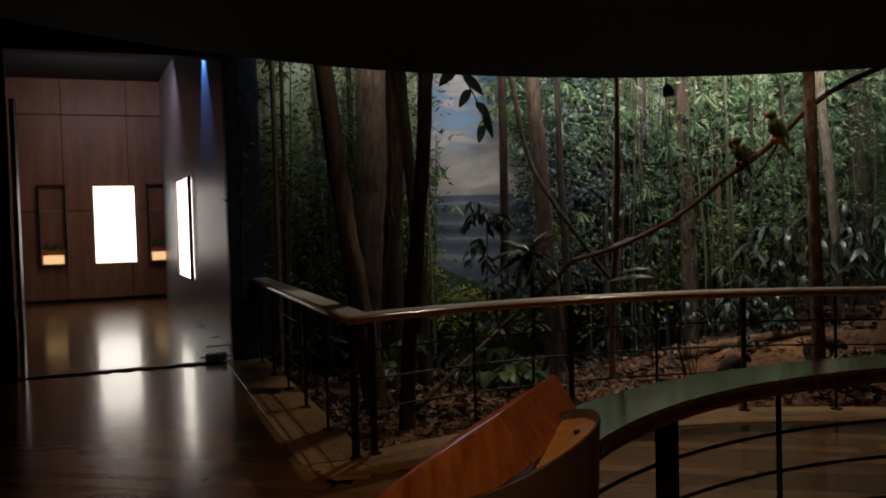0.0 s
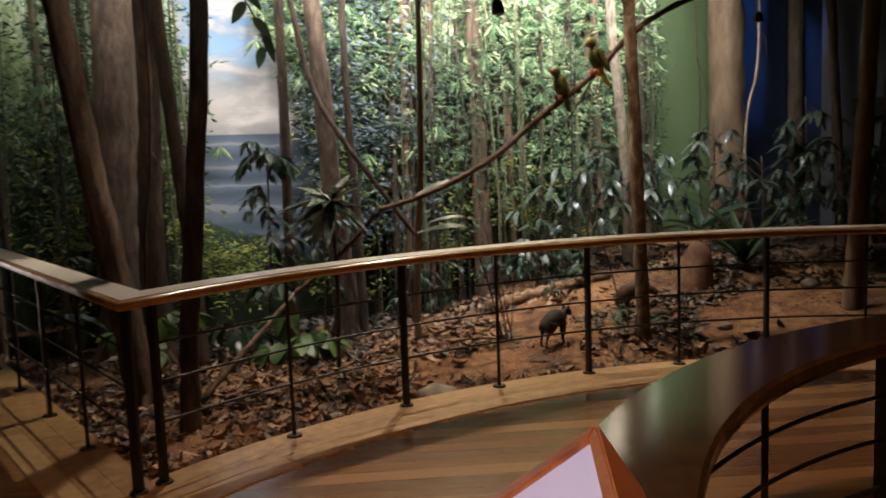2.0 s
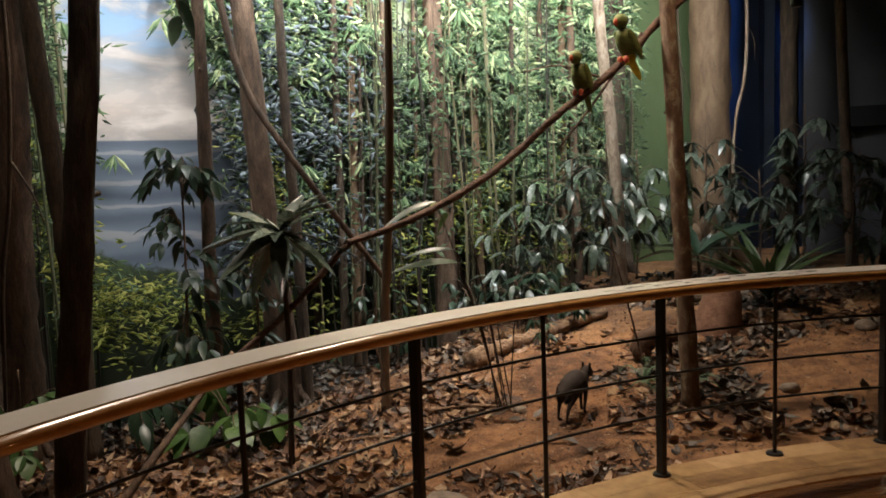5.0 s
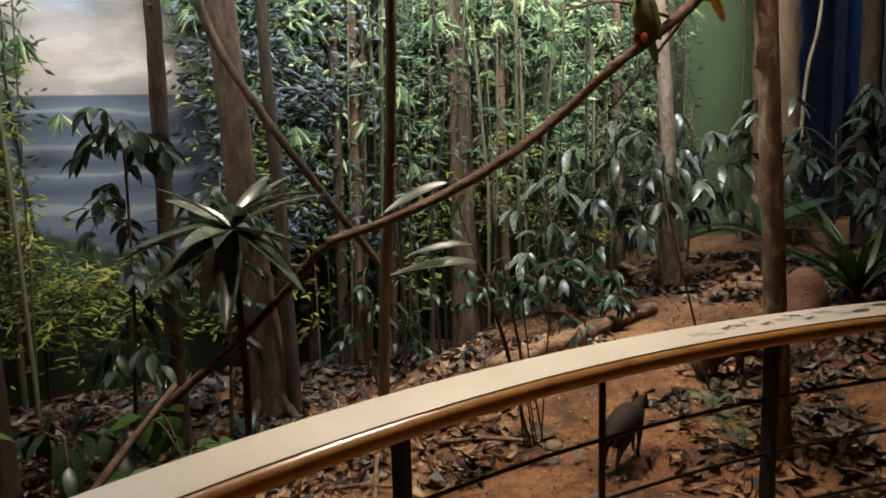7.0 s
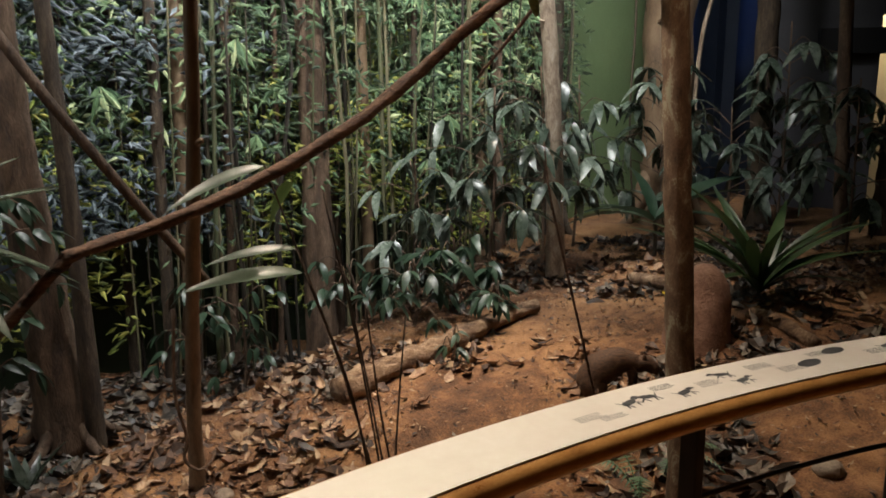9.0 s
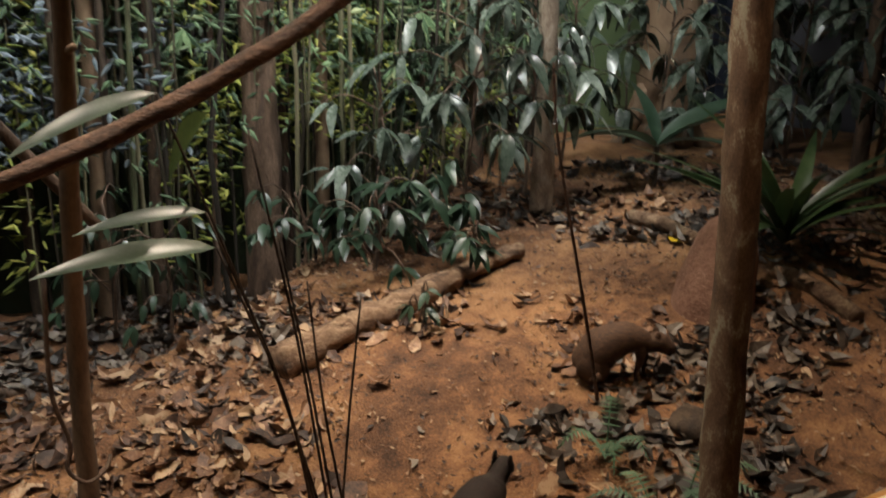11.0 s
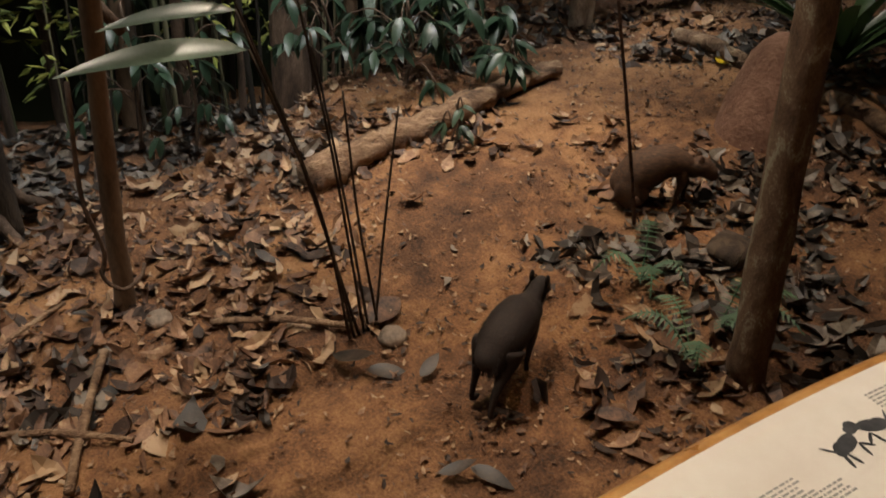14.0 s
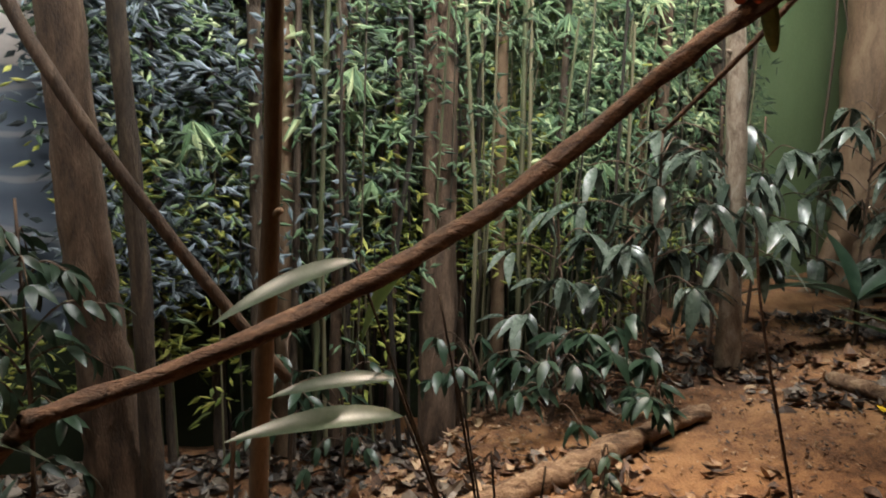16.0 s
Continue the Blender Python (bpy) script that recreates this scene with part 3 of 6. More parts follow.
end_a, end_b = Vector((-10.9, 17.85, 0)), Vector((-6.9, 19.62, 0))
end_d = (end_b - end_a).normalized()
end_turn = math.atan2(end_d.y, end_d.x)
end_wall = wall_between("wall_corridor_end", (end_a.x, end_a.y + 0.1), (end_b.x, end_b.y + 0.1), -0.1, 5.2, 0.1, BLACK, "backing wall of the cherry panelling")
end_n = Vector((end_d.y, -end_d.x, 0))
cuts = [0.0, 1.32, 2.74, 4.37]
bm = bmesh.new()
box(bm, (0, 0, 0), (1.0, 0.03, 1.0), 0, 0.004)
panel_mesh = finish(bm, "panel", PANEL, False)
for i in range(3):
    for z0, z1 in ((0.08, 2.13), (2.15, 4.36), (4.38, 5.2)):
        o = new("panel", panel_mesh)
        c = end_a + end_d * ((cuts[i] + cuts[i + 1]) / 2) + end_n * 0.02
        o.matrix_world = Matrix.Translation((c.x, c.y, (z0 + z1) / 2)) @ Matrix.Rotation(end_turn, 4, "Z") @ Matrix.Diagonal((cuts[i + 1] - cuts[i] - 0.015, 1, z1 - z0, 1))
        o.parent = end_wall

LIGHTBOX = glow("light_box_face", (1.0, 0.93, 0.82), 9.0)
LAMPORANGE = glow("amber_lamp_glass", (1.0, 0.62, 0.28), 3.0)
CASEBACK = surface("pale_blue_case_lining", [(0.3, (0.16, 0.24, 0.27)), (0.8, (0.24, 0.33, 0.36))], 3, (1, 1, 1), 0.6)


def light_box(centre, turn, w, h):
    t = thing("light_box", centre, "brightly lit white text panel mounted on the wall", "light box", "light boxes")
    t.rotation_euler = (0, 0, turn)
    bm = bmesh.new()
    for sx in (-1, 1):
        box(bm, (sx * (w / 2 + 0.015), -0.03, 0), (0.03, 0.06, h + 0.06), 0, 0.004)
    for sz in (-1, 1):
        box(bm, (0, -0.03, sz * (h / 2 + 0.015)), (w, 0.06, 0.03), 0, 0.004)
    part("frame", bm, CHERRY, t)
    bm = bmesh.new()
    box(bm, (0, -0.02, 0), (w - 0.002, 0.03, h - 0.002), 0, 0.0)
    part("face", bm, LIGHTBOX, t, "glowing white printed panel")
    for k in range(5):
        bm = bmesh.new()
        box(bm, (-0.08 * w, -0.037, h * (0.2 - 0.075 * k)), (0.1 * w, 0.004, 0.02))
        part("text_line", bm, PAPER, t, "short dark line of print")
    for sx in (-1, 1):
        for sz in (-1, 1):
            bm = bmesh.new()
            bmesh.ops.create_cone(bm, cap_ends=True, segments=10, radius1=0.018, radius2=0.014, depth=0.02, matrix=Matrix.Translation((sx * (w / 2 - 0.05), -0.045, sz * (h / 2 - 0.05))) @ Matrix.Rotation(math.pi / 2, 4, "X"))
            part("bolt", bm, IRON, t)
    return t


def on_end(s, z, out=0.06):
    p = end_a + end_d * s + end_n * out
    return (p.x, p.y, z)


light_box(on_end(2.40, 1.8), end_turn, 0.9, 1.8)
light_box((-5.70, 15.23, 1.67), math.atan2(1.8, -0.9) + math.pi, 1.9, 1.86)


def display_case(s):
    t = thing("display_case", on_end(s, 1.8, 0.04), "narrow glazed case with an amber lamp at its foot", "display case", "wall cases")
    t.rotation_euler = (0, 0, end_turn)
    bm = bmesh.new()
    box(bm, (0, 0.02, 0.02), (0.52, 0.02, 1.75))
    part("lining", bm, CASEBACK, t, "pale blue lining")
    bm = bmesh.new()
    for sx in (-1, 1):
        box(bm, (sx * 0.28, -0.05, 0), (0.04, 0.14, 1.9), 0, 0.005)
    for sz in (-1, 1):
        box(bm, (0, -0.05, sz * 0.93), (0.52, 0.14, 0.04), 0, 0.005)
    part("frame", bm, IRON, t)
    bm = bmesh.new()
    for k in range(7):
        bmesh.ops.create_icosphere(bm, subdivisions=2, radius=0.05 + 0.03 * math.sin(k * 2.1) ** 2, matrix=Matrix.Translation((-0.18 + 0.06 * k, -0.04, -0.5 + 0.04 * math.sin(k * 1.7))))
    part("specimen", bm, BAMBOO, t, "small mossy specimen", True)
    bm = bmesh.new()
    box(bm, (0, -0.06, -0.78), (0.44, 0.08, 0.2), 0, 0.03)
    part("lamp_glass", bm, LAMPORANGE, t, "glowing amber lamp")
    return t


display_case(1.05)
display_case(3.42)


# ---- railings ----
def rail_post(thick):
    t = thing("railing_post", (0, 0, 0), "black steel railing post with a round foot plate" if thick else "slim black steel railing rod with a foot plate", "railing post", "railing posts" if thick else "slim railing posts")
    bm = bmesh.new()
    if thick:
        box(bm, (0, 0, 0.485), (0.028, 0.055, 0.97), 0, 0.004)
    else:
        tube(bm, [(0, 0, 0.0), (0, 0, 0.97)], [0.012, 0.012], 10)
    part("shaft", bm, IRON, t)
    bm = bmesh.new()
    bmesh.ops.create_cone(bm, cap_ends=True, segments=20, radius1=0.05, radius2=0.045, depth=0.012, matrix=Matrix.Translation((0, 0, 0.006)))
    part("foot_plate", bm, IRON, t)
    return t


POST, ROD = rail_post(True), rail_post(False)


def put_post(src, used, at, turn):
    if not used:
        src.location, src.rotation_euler = at, (0, 0, turn)
        return True
    copy_thing(src, Matrix.Translation(at) @ Matrix.Rotation(turn, 4, "Z"))
    return True


thick_used = thin_used = False
for k, deg in enumerate((-40.2, -30.0, -20.1, -11.4, -2.8, 5.8, 13.8, 22.4, 31.0, 39.5, 48.0)):
    a = on_arc(deg, R)
    if k % 2 == 0:
        thick_used = put_post(POST, thick_used, a, -radians(deg))
    else:
        thin_used = put_post(ROD, thin_used, a, 0)
put_post(POST, True, CORNER, radians(60))
LD = (LEFT_END - CORNER)
for k in range(1, 6):
    a = CORNER + LD * (k / 5.4)
    put_post(POST if k % 2 == 0 else ROD, True, a, math.atan2(LD.y, LD.x) + math.pi / 2)

RODS_Z = (0.33, 0.55, 0.76)
cable = thing("railing_rods", on_arc(0, R), "three thin black rods running between the posts", "railing rods")
for z in RODS_Z:
    bm = bmesh.new()
    tube(bm, [on_arc(-40.2 + 88.2 * i / 80, R, z) - cable.location for i in range(81)], [0.0075] * 81, 8)
    part("rod", bm, IRON, cable, smooth=True)
cable2 = thing("railing_rods", CORNER, "three thin black rods running between the posts", "railing rods")
for z in RODS_Z:
    bm = bmesh.new()
    tube(bm, [Vector((0, 0, z)), LD + Vector((0, 0, z))], [0.0075] * 2, 8)
    part("rod", bm, IRON, cable2, smooth=True)


def profile_sweep(bm, line, profile):
    """Sweeps a profile of (out, up) along a level line; out is to the left of travel."""
    n = len(line)
    rings = []
    for i, p in enumerate(line):
        if i == 0:
            d = line[1] - line[0]
        elif i == n - 1:
            d = line[-1] - line[-2]
        else:
            d = (line[i + 1] - p).normalized() + (p - line[i - 1]).normalized()
        d.normalize()
        left = Vector((-d.y, d.x, 0))
        stretch = 1.0
        if 0 < i < n - 1:
            e = (line[i + 1] - p).normalized()
            stretch = 1 / max(0.5, left.dot(Vector((-e.y, e.x, 0))))
        rings.append([bm.verts.new(p + left * o * stretch + Vector((0, 0, u))) for o, u in profile])
    m = len(profile)
    for a, b in zip(rings, rings[1:]):
        for k in range(m):
            bm.faces.new((a[k], a[(k + 1) % m], b[(k + 1) % m], b[k]))
    bm.faces.new(list(reversed(rings[0])))
    bm.faces.new(rings[-1])


RAIL_PROFILE = [(-0.040, 0.0), (-0.036, -0.001), (0.160, -0.001), (0.166, 0.0), (0.174, 0.006), (0.179, 0.016), (0.180, 0.032), (0.175, 0.043), (0.166, 0.050), (0.158, 0.052), (0.150, 0.0525), (-0.024, 0.0525), (-0.032, 0.052), (-0.043, 0.049), (-0.053, 0.043), (-0.061, 0.033), (-0.063, 0.020), (-0.058, 0.009), (-0.050, 0.003)]
rail = thing("handrail", on_arc(0, R, 0.97), "broad varnished wooden handrail with a cream inlaid strip", "handrail")
main = [on_arc(-42 + 92 * i / 110, R, 0.97) for i in range(111)]
path_line = list(reversed([LEFT_END + Vector((0, 0, 0.97)) + (CORNER - LEFT_END) * (i / 8) for i in range(9)])) 
whole = list(reversed(path_line))[:-1] + main[:1] + main[4:]
bm = bmesh.new()
profile_sweep(bm, [p - rail.location for p in whole], RAIL_PROFILE)
part("rail_body", bm, RAILWOOD, rail, smooth=True)
bm = bmesh.new()
profile_sweep(bm, [p - rail.location for p in whole], [(-0.030, 0.053), (0.152, 0.053), (0.152, 0.0565), (-0.030, 0.0565)])
part("inlay", bm, INLAY, rail, "cream laminate strip along the top")
# drawings and lines of print on the inlay, too small to read
random.seed(5)


def ink(bm, deg, out, along, across, turn=0.0, n=16, z=1.0271):
    """A flat oval of ink on the inlay; lengths in metres, turn in degrees from the rail's line."""
    ring = []
    for k in range(n):
        a = 2 * math.pi * k / n
        wob = 1 + 0.12 * noise.noise(Vector((math.cos(a) * 2, math.sin(a) * 2, deg)))
        u, v = along * wob * math.cos(a), across * wob * math.sin(a)
        c, s = math.cos(radians(turn)), math.sin(radians(turn))
        ring.append(bm.verts.new(on_arc(deg + (u * c - v * s) / 0.0885, R + out + u * s + v * c, z) - rail.location))
    bm.faces.new(list(reversed(ring)))


def print_block(deg, out, lines, long):
    bm = bmesh.new()
    for j in range(lines):
        d = deg
        while d < deg + long * random.uniform(0.8, 1.0):
            w = random.uniform(0.04, 0.13)
            arc_slab(bm, R + out - 0.0062 * j, R + out - 0.0062 * j + 0.0028, d, d + w, 1.0267, 1.0270, 1)
            d += w + 0.03
    for v in bm.verts:
        v.co -= rail.location
    part("text_block", bm, INKPALE, rail, "block of small illegible grey print")


def figure(deg, out, size, flip):
    """A four-legged printed figure, arched back and bent legs."""
    bm = bmesh.new()
    f = -1 if flip else 1
    for k, (u, v, a, b, t) in enumerate(((0.0, 0.0, 0.026, 0.013, 20), (-0.018, -0.004, 0.016, 0.012, 40), (0.03, 0.016, 0.012, 0.009, 10), (0.041, 0.014, 0.009, 0.005, -15), (-0.028, -0.024, 0.015, 0.0035, 75), (-0.016, -0.026, 0.013, 0.0035, 100), (0.014, -0.022, 0.014, 0.003, 80), (0.026, -0.016, 0.013, 0.003, 140), (-0.036, 0.002, 0.016, 0.0022, 130))):
        ink(bm, deg + f * u * size / 0.0885, out + v * size, a * size, b * size, f * t, 12, 1.0271 + 0.00004 * k)
    part("drawing", bm, PAPER, rail, "small dark printed animal figure")


for deg, out, size, flip in ((-4.45, 0.07, 0.85, False), (-3.8, 0.075, 0.85, True), (-2.6, 0.05, 0.8, False), (-0.7, 0.095, 0.8, True), (-0.4, 0.04, 0.8, False), (6.2, 0.08, 0.9, False), (7.4, 0.05, 0.9, True)):
    figure(deg, out, size, flip)
for deg, out in ((2.5, 0.055), (4.1, 0.105), (9.0, 0.07)):
    bm = bmesh.new()
    ink(bm, deg, out, 0.045, 0.022, 12)
    part("drawing", bm, PAPER, rail, "dark printed oval")
for deg, out, lines, long in ((-6.5, 0.065, 5, 0.9), (-5.9, 0.035, 4, 0.8), (-3.3, 0.115, 5, 0.8), (-1.9, 0.08, 6, 0.8), (0.4, 0.11, 6, 1.0), (1.2, 0.06, 6, 0.9), (3.0, 0.115, 5, 0.7), (5.0, 0.07, 6, 1.0), (8.0, 0.11, 6, 0.8)):
    print_block(deg, out, lines, long)

# ---- round counter with its reading console ----
KX, KY, KR = 2.6, 0.9, 2.6


def on_counter(deg, r, z):
    a = radians(deg)
    return Vector((KX + r * math.sin(a), KY + r * math.cos(a), z))


counter = thing("curved_counter", on_counter(0, KR, 0.0), "glossy dark-stained curved counter rail on black posts", "counter")
line = [on_counter(-62 + 150 * i / 90, KR, 0.87) - counter.location for i in range(91)]
bm = bmesh.new()
profile_sweep(bm, line, [(-0.15, 0.01), (0.15, 0.01), (0.16, 0.03), (0.16, 0.065), (0.15, 0.08), (-0.15, 0.08), (-0.16, 0.065), (-0.16, 0.03)])
part("counter_top", bm, DARKRAIL, counter)
for k, deg in enumerate((-44, -27, -10, 6, 22, 38, 54, 70, 86)):
    bm = bmesh.new()
    c = on_counter(deg, KR, 0) - counter.location
    if k % 2 == 0:
        box(bm, c + Vector((0, 0, 0.44)), (0.03, 0.06, 0.88), -radians(deg), 0.004)
        box(bm, c + on_counter(deg + 1.2, KR, 0.44) - on_counter(deg, KR, 0), (0.03, 0.06, 0.88), -radians(deg), 0.004)
    else:
        tube(bm, [c, c + Vector((0, 0, 0.88))], [0.013, 0.013], 10)
    part("post", bm, IRON, counter)
for z in (0.28, 0.48, 0.66):
    bm = bmesh.new()
    tube(bm, [on_counter(-60 + 148 * i / 60, KR, z) - counter.location for i in range(61)], [0.009] * 61, 8)
    part("rod", bm, IRON, counter, smooth=True)

console = thing("reading_console", (0.34, 1.86, 0), "cherry-wood console with a lit screen on a brown drum", "console")


def dish_z(x):
    return 1.085 + 0.45 * (x - 0.06)


def oval(k, s=1.0):
    a = 2 * math.pi * k / 40
    return -0.20 + 0.27 * s * math.cos(a), -0.04 + 0.27 * s * math.sin(a)


bm = bmesh.new()
loops = []
for s, low in ((0.86, True), (1.0, False), (0.985, False), (0.95, False)):
    loop = []
    for k in range(40):
        x, y = oval(k, s)
        loop.append(bm.verts.new((x, y, 0.0 if low else dish_z(x) + (0.0 if s == 1.0 else 0.008 if s == 0.985 else -0.02))))
    loops.append(loop)
for a, b in zip(loops, loops[1:]):
    for k in range(40):
        bm.faces.new((a[k], a[(k + 1) % 40], b[(k + 1) % 40], b[k]))
part("drum", bm, DRUM, console, "brown painted oval drum with a slanting rim", True)
bm = bmesh.new()
bm.faces.new([bm.verts.new((*oval(k, 0.955), dish_z(oval(k, 0.955)[0]) - 0.018)) for k in range(40)])
part("dish", bm, DECK, console, "slanting pale wooden top of the drum")
bm = bmesh.new()
tube(bm, [(0.0, -0.06, dish_z(0.0) - 0.02), (-0.002, -0.06, dish_z(0.0) - 0.008)], [0.011, 0.009], 12)
part("screw", bm, IRON, console)
# the slanted wooden tray: high on the east, its open face leaning to the walkway
NE, SE = Vector((-0.03, 0.36, 1.145)), Vector((-0.235, -0.20, 1.135))
NW, SW = NE + Vector((-0.36, 0.07, -0.235)), SE + Vector((-0.36, -0.08, -0.215))
tray_n = (NW - NE).cross(SE - NE).normalized()
if tray_n.z < 0:
    tray_n = -tray_n
rim = [NE, SE, SW, NW]
mid_t = (NE + SE + SW + NW) / 4
inner = [p + (mid_t - p) * 0.13 for p in rim]


def slab_wall(k):
    j = (k + 1) % 4
    bm = bmesh.new()
    quad = [rim[k], rim[j], inner[j], inner[k]]
    up = [bm.verts.new(p) for p in quad]
    dn = [bm.verts.new(p - tray_n * d) for p, d in zip(quad, (0.17, 0.17, 0.17, 0.17))]
    bm.faces.new(up)
    bm.faces.new(list(reversed(dn)))
    for a in range(4):
        b = (a + 1) % 4
        bm.faces.new((up[a], dn[a], dn[b], up[b]))
    bmesh.ops.recalc_face_normals(bm, faces=bm.faces)
    bmesh.ops.bevel(bm, geom=list(bm.edges), offset=0.004, segments=2, affect="EDGES")
    part("tray_side", bm, CHERRY, console, "orange-brown cherry veneer side of the tray")


for k in range(4):
    slab_wall(k)
SCREEN = glow("screen_glow", (0.42, 0.44, 0.74), 0.45)
SCREENBLUE = glow("screen_blue_bar", (0.06, 0.20, 0.95), 1.0)
bm = bmesh.new()
sc = [p - tray_n * 0.012 for p in inner]
top = [bm.verts.new(p) for p in sc]
bot = [bm.verts.new(p - tray_n * 0.02) for p in sc]
bm.faces.new(top)
bm.faces.new(list(reversed(bot)))
for a in range(4):
    b = (a + 1) % 4
    bm.faces.new((top[a], bot[a], bot[b], top[b]))
part("screen", bm, SCREEN, console, "pale lilac glowing screen")
bm = bmesh.new()
bar = [sc[1].lerp(sc[0], 0.04), sc[1].lerp(sc[0], 0.2), sc[2].lerp(sc[3], 0.2), sc[2].lerp(sc[3], 0.04)]
bm.faces.new([bm.verts.new(p + tray_n * 0.003) for p in bar])
part("screen_bar", bm, SCREENBLUE, console, "bright blue bar on the screen")

# ---- ground things ----


def tree(base, pts, r0, r1, bark, label, seed, flare=0.0, sides=12, category="tree trunk"):
    t = thing("tree", base, label, category)
    line = [Vector(p) - Vector(base) for p in pts]
    limb("trunk", line, r0, r1, bark, t, sides=sides, n=40, wobble=0.22, seed=seed, flare=flare * 0.6)
    if flare > 0.05:
        # surface roots spreading from the foot
        for k in range(5):
            a = seed + k * 1.2566
            out = Vector((math.cos(a), math.sin(a), 0))
            limb("root", [Vector((0, 0, r0 * 2.2)) + out * r0 * 0.55, out * (r0 + flare * 0.9) + Vector((0, 0, 0.10)), out * (r0 + flare * 3.2) + Vector((0, 0, 0.0))], r0 * 0.42, 0.012, bark, t, sides=8, n=10, wobble=0.3, seed=seed + k)
    else:
        # a broken limb stub
        p = line[len(line) // 2]
        a = seed * 1.7
        limb("stub", [p, p + Vector((math.cos(a) * (r0 + 0.03), math.sin(a) * (r0 + 0.03), 0.03))], min(0.016, r0 * 0.5), min(0.012, r0 * 0.35), bark, t, sides=7, n=3, wobble=0.2, seed=seed)
    return t


def at_ground(x, y, sink=0.05):
    return (x, y, ground(x, y) - sink)


g = at_ground
tree(g(3.31, 7.6), [g(3.31, 7.6), (3.335, 7.73, 1.0), (3.36, 7.85, 2.0), (3.37, 7.95, 3.0), (3.38, 8.1, 4.6)], 0.062, 0.054, BARK_RUST, "slim rust-brown tree trunk with pale lichen patches", 1, 0.014)
tree(g(4.72, 10.6), [g(4.72, 10.6), (4.70, 10.62, 1.2), (4.64, 10.65, 2.2), (4.56, 10.7, 3.2), (4.5, 10.7, 4.6)], 0.068, 0.056, BARK_PALE, "slim pale patchy tree trunk", 2, 0.03)
tree(g(1.51, 9.08), [g(1.51, 9.08), (1.53, 9.08, 0.5), (1.58, 9.0, 1.5), (1.60, 8.93, 2.6), (1.62, 8.9, 4.6)], 0.036, 0.028, BARK_TAN, "straight slender olive-brown sapling", 3, 0.012)
tree(g(-0.71, 7.05), [g(-0.71, 7.05), (-0.66, 7.05, 0.5), (-0.55, 7.05, 1.6), (-0.44, 7.05, 2.9), (-0.38, 7.05, 4.6)], 0.072, 0.066, BARK_DARK, "straight dark brown tree trunk close to the railing", 4, 0.02)
tree(g(-0.66, 9.1), [g(-0.66, 9.1), (-0.70, 9.1, 1.0), (-0.77, 9.1, 2.0), (-0.85, 9.1, 3.1), (-0.92, 9.1, 4.6)], 0.075, 0.06, BARK_DARK, "dark leaning tree trunk", 5, 0.03)
tree(g(-1.08, 7.9), [g(-1.08, 7.9), (-1.25, 7.9, 0.9), (-1.39, 7.9, 1.9), (-1.55, 7.9, 3.3), (-1.68, 7.9, 4.6)], 0.115, 0.09, BARK_BROWN, "leaning brown tree trunk with a pale edge", 6, 0.06)
tree(g(-1.4, 10.3), [g(-1.4, 10.3), (-1.42, 10.3, 1.0), (-1.38, 10.3, 2.2), (-1.36, 10.3, 3.4), (-1.36, 10.3, 4.6)], 0.25, 0.22, BARK_BROWN, "thick brown tree trunk with buttressed foot", 7, 0.16, 18)
tree(g(-1.05, 9.3), [g(-1.05, 9.3), (-1.05, 9.3, 1.2), (-0.98, 9.3, 2.4), (-0.95, 9.3, 4.6)], 0.12, 0.095, BARK_BROWN, "slim reddish-brown tree trunk", 8, 0.08, 16)
tree(g(1.0, 10.45), [g(1.0, 10.45), (0.93, 10.45, 0.6), (0.87, 10.45, 1.4), (0.80, 10.45, 2.6), (0.66, 10.45, 4.6)], 0.135, 0.09, BARK_BROWN, "brown tree trunk widening to its foot", 9, 0.12, 14)
tree(g(0.30, 9.86), [g(0.30, 9.86), (0.31, 9.86, 1.2), (0.33, 9.86, 2.5), (0.33, 9.86, 4.6)], 0.06, 0.048, BARK_BROWN, "slim grey-brown tree trunk before the painted sea", 10, 0.03)
tree(g(1.12, 10.3), [g(1.15, 10.3), (1.12, 10.3, 1.2), (1.07, 10.3, 2.4), (1.05, 10.3, 4.6)], 0.05, 0.04, BARK_DARK, "slim dark tree trunk", 11, 0.02)
tree(g(2.95, 11.3), [g(2.95, 11.3), (2.95, 11.35, 1.5), (2.93, 11.37, 2.6), (2.88, 11.37, 4.6)], 0.115, 0.1, BARK_BROWN, "ringed grey-brown palm trunk at the backdrop", 12, 0.05, 14)
tree(g(7.1, 12.0), [g(7.15, 12.0), (7.13, 12.0, 0.9), (7.08, 12.0, 2.0), (7.06, 12.0, 4.7)], 0.27, 0.25, BARK_TAN, "broad smooth tan tree trunk with spreading foot", 13, 0.16, 20)
tree(g(5.65, 12.15), [g(5.65, 12.15), (5.65, 12.15, 1.5), (5.6, 12.15, 4.6)], 0.2, 0.17, BARK_DARK, "dark shaggy tree trunk at the backdrop", 14, 0.08, 14)
tree(g(7.75, 10.3), [g(7.78, 10.3), (7.72, 10.3, 0.9), (7.63, 10.3, 1.9), (7.51, 10.3, 3.6), (7.45, 10.3, 4.7)], 0.065, 0.055, BARK_BROWN, "slim leaning brown tree trunk", 15, 0.02)
tree(g(8.36, 10.3), [g(8.36, 10.3), (8.38, 10.3, 0.9), (8.48, 10.3, 2.2), (8.58, 10.3, 4.7)], 0.095, 0.08, BARK_DARK, "dark straight tree trunk", 16, 0.02)
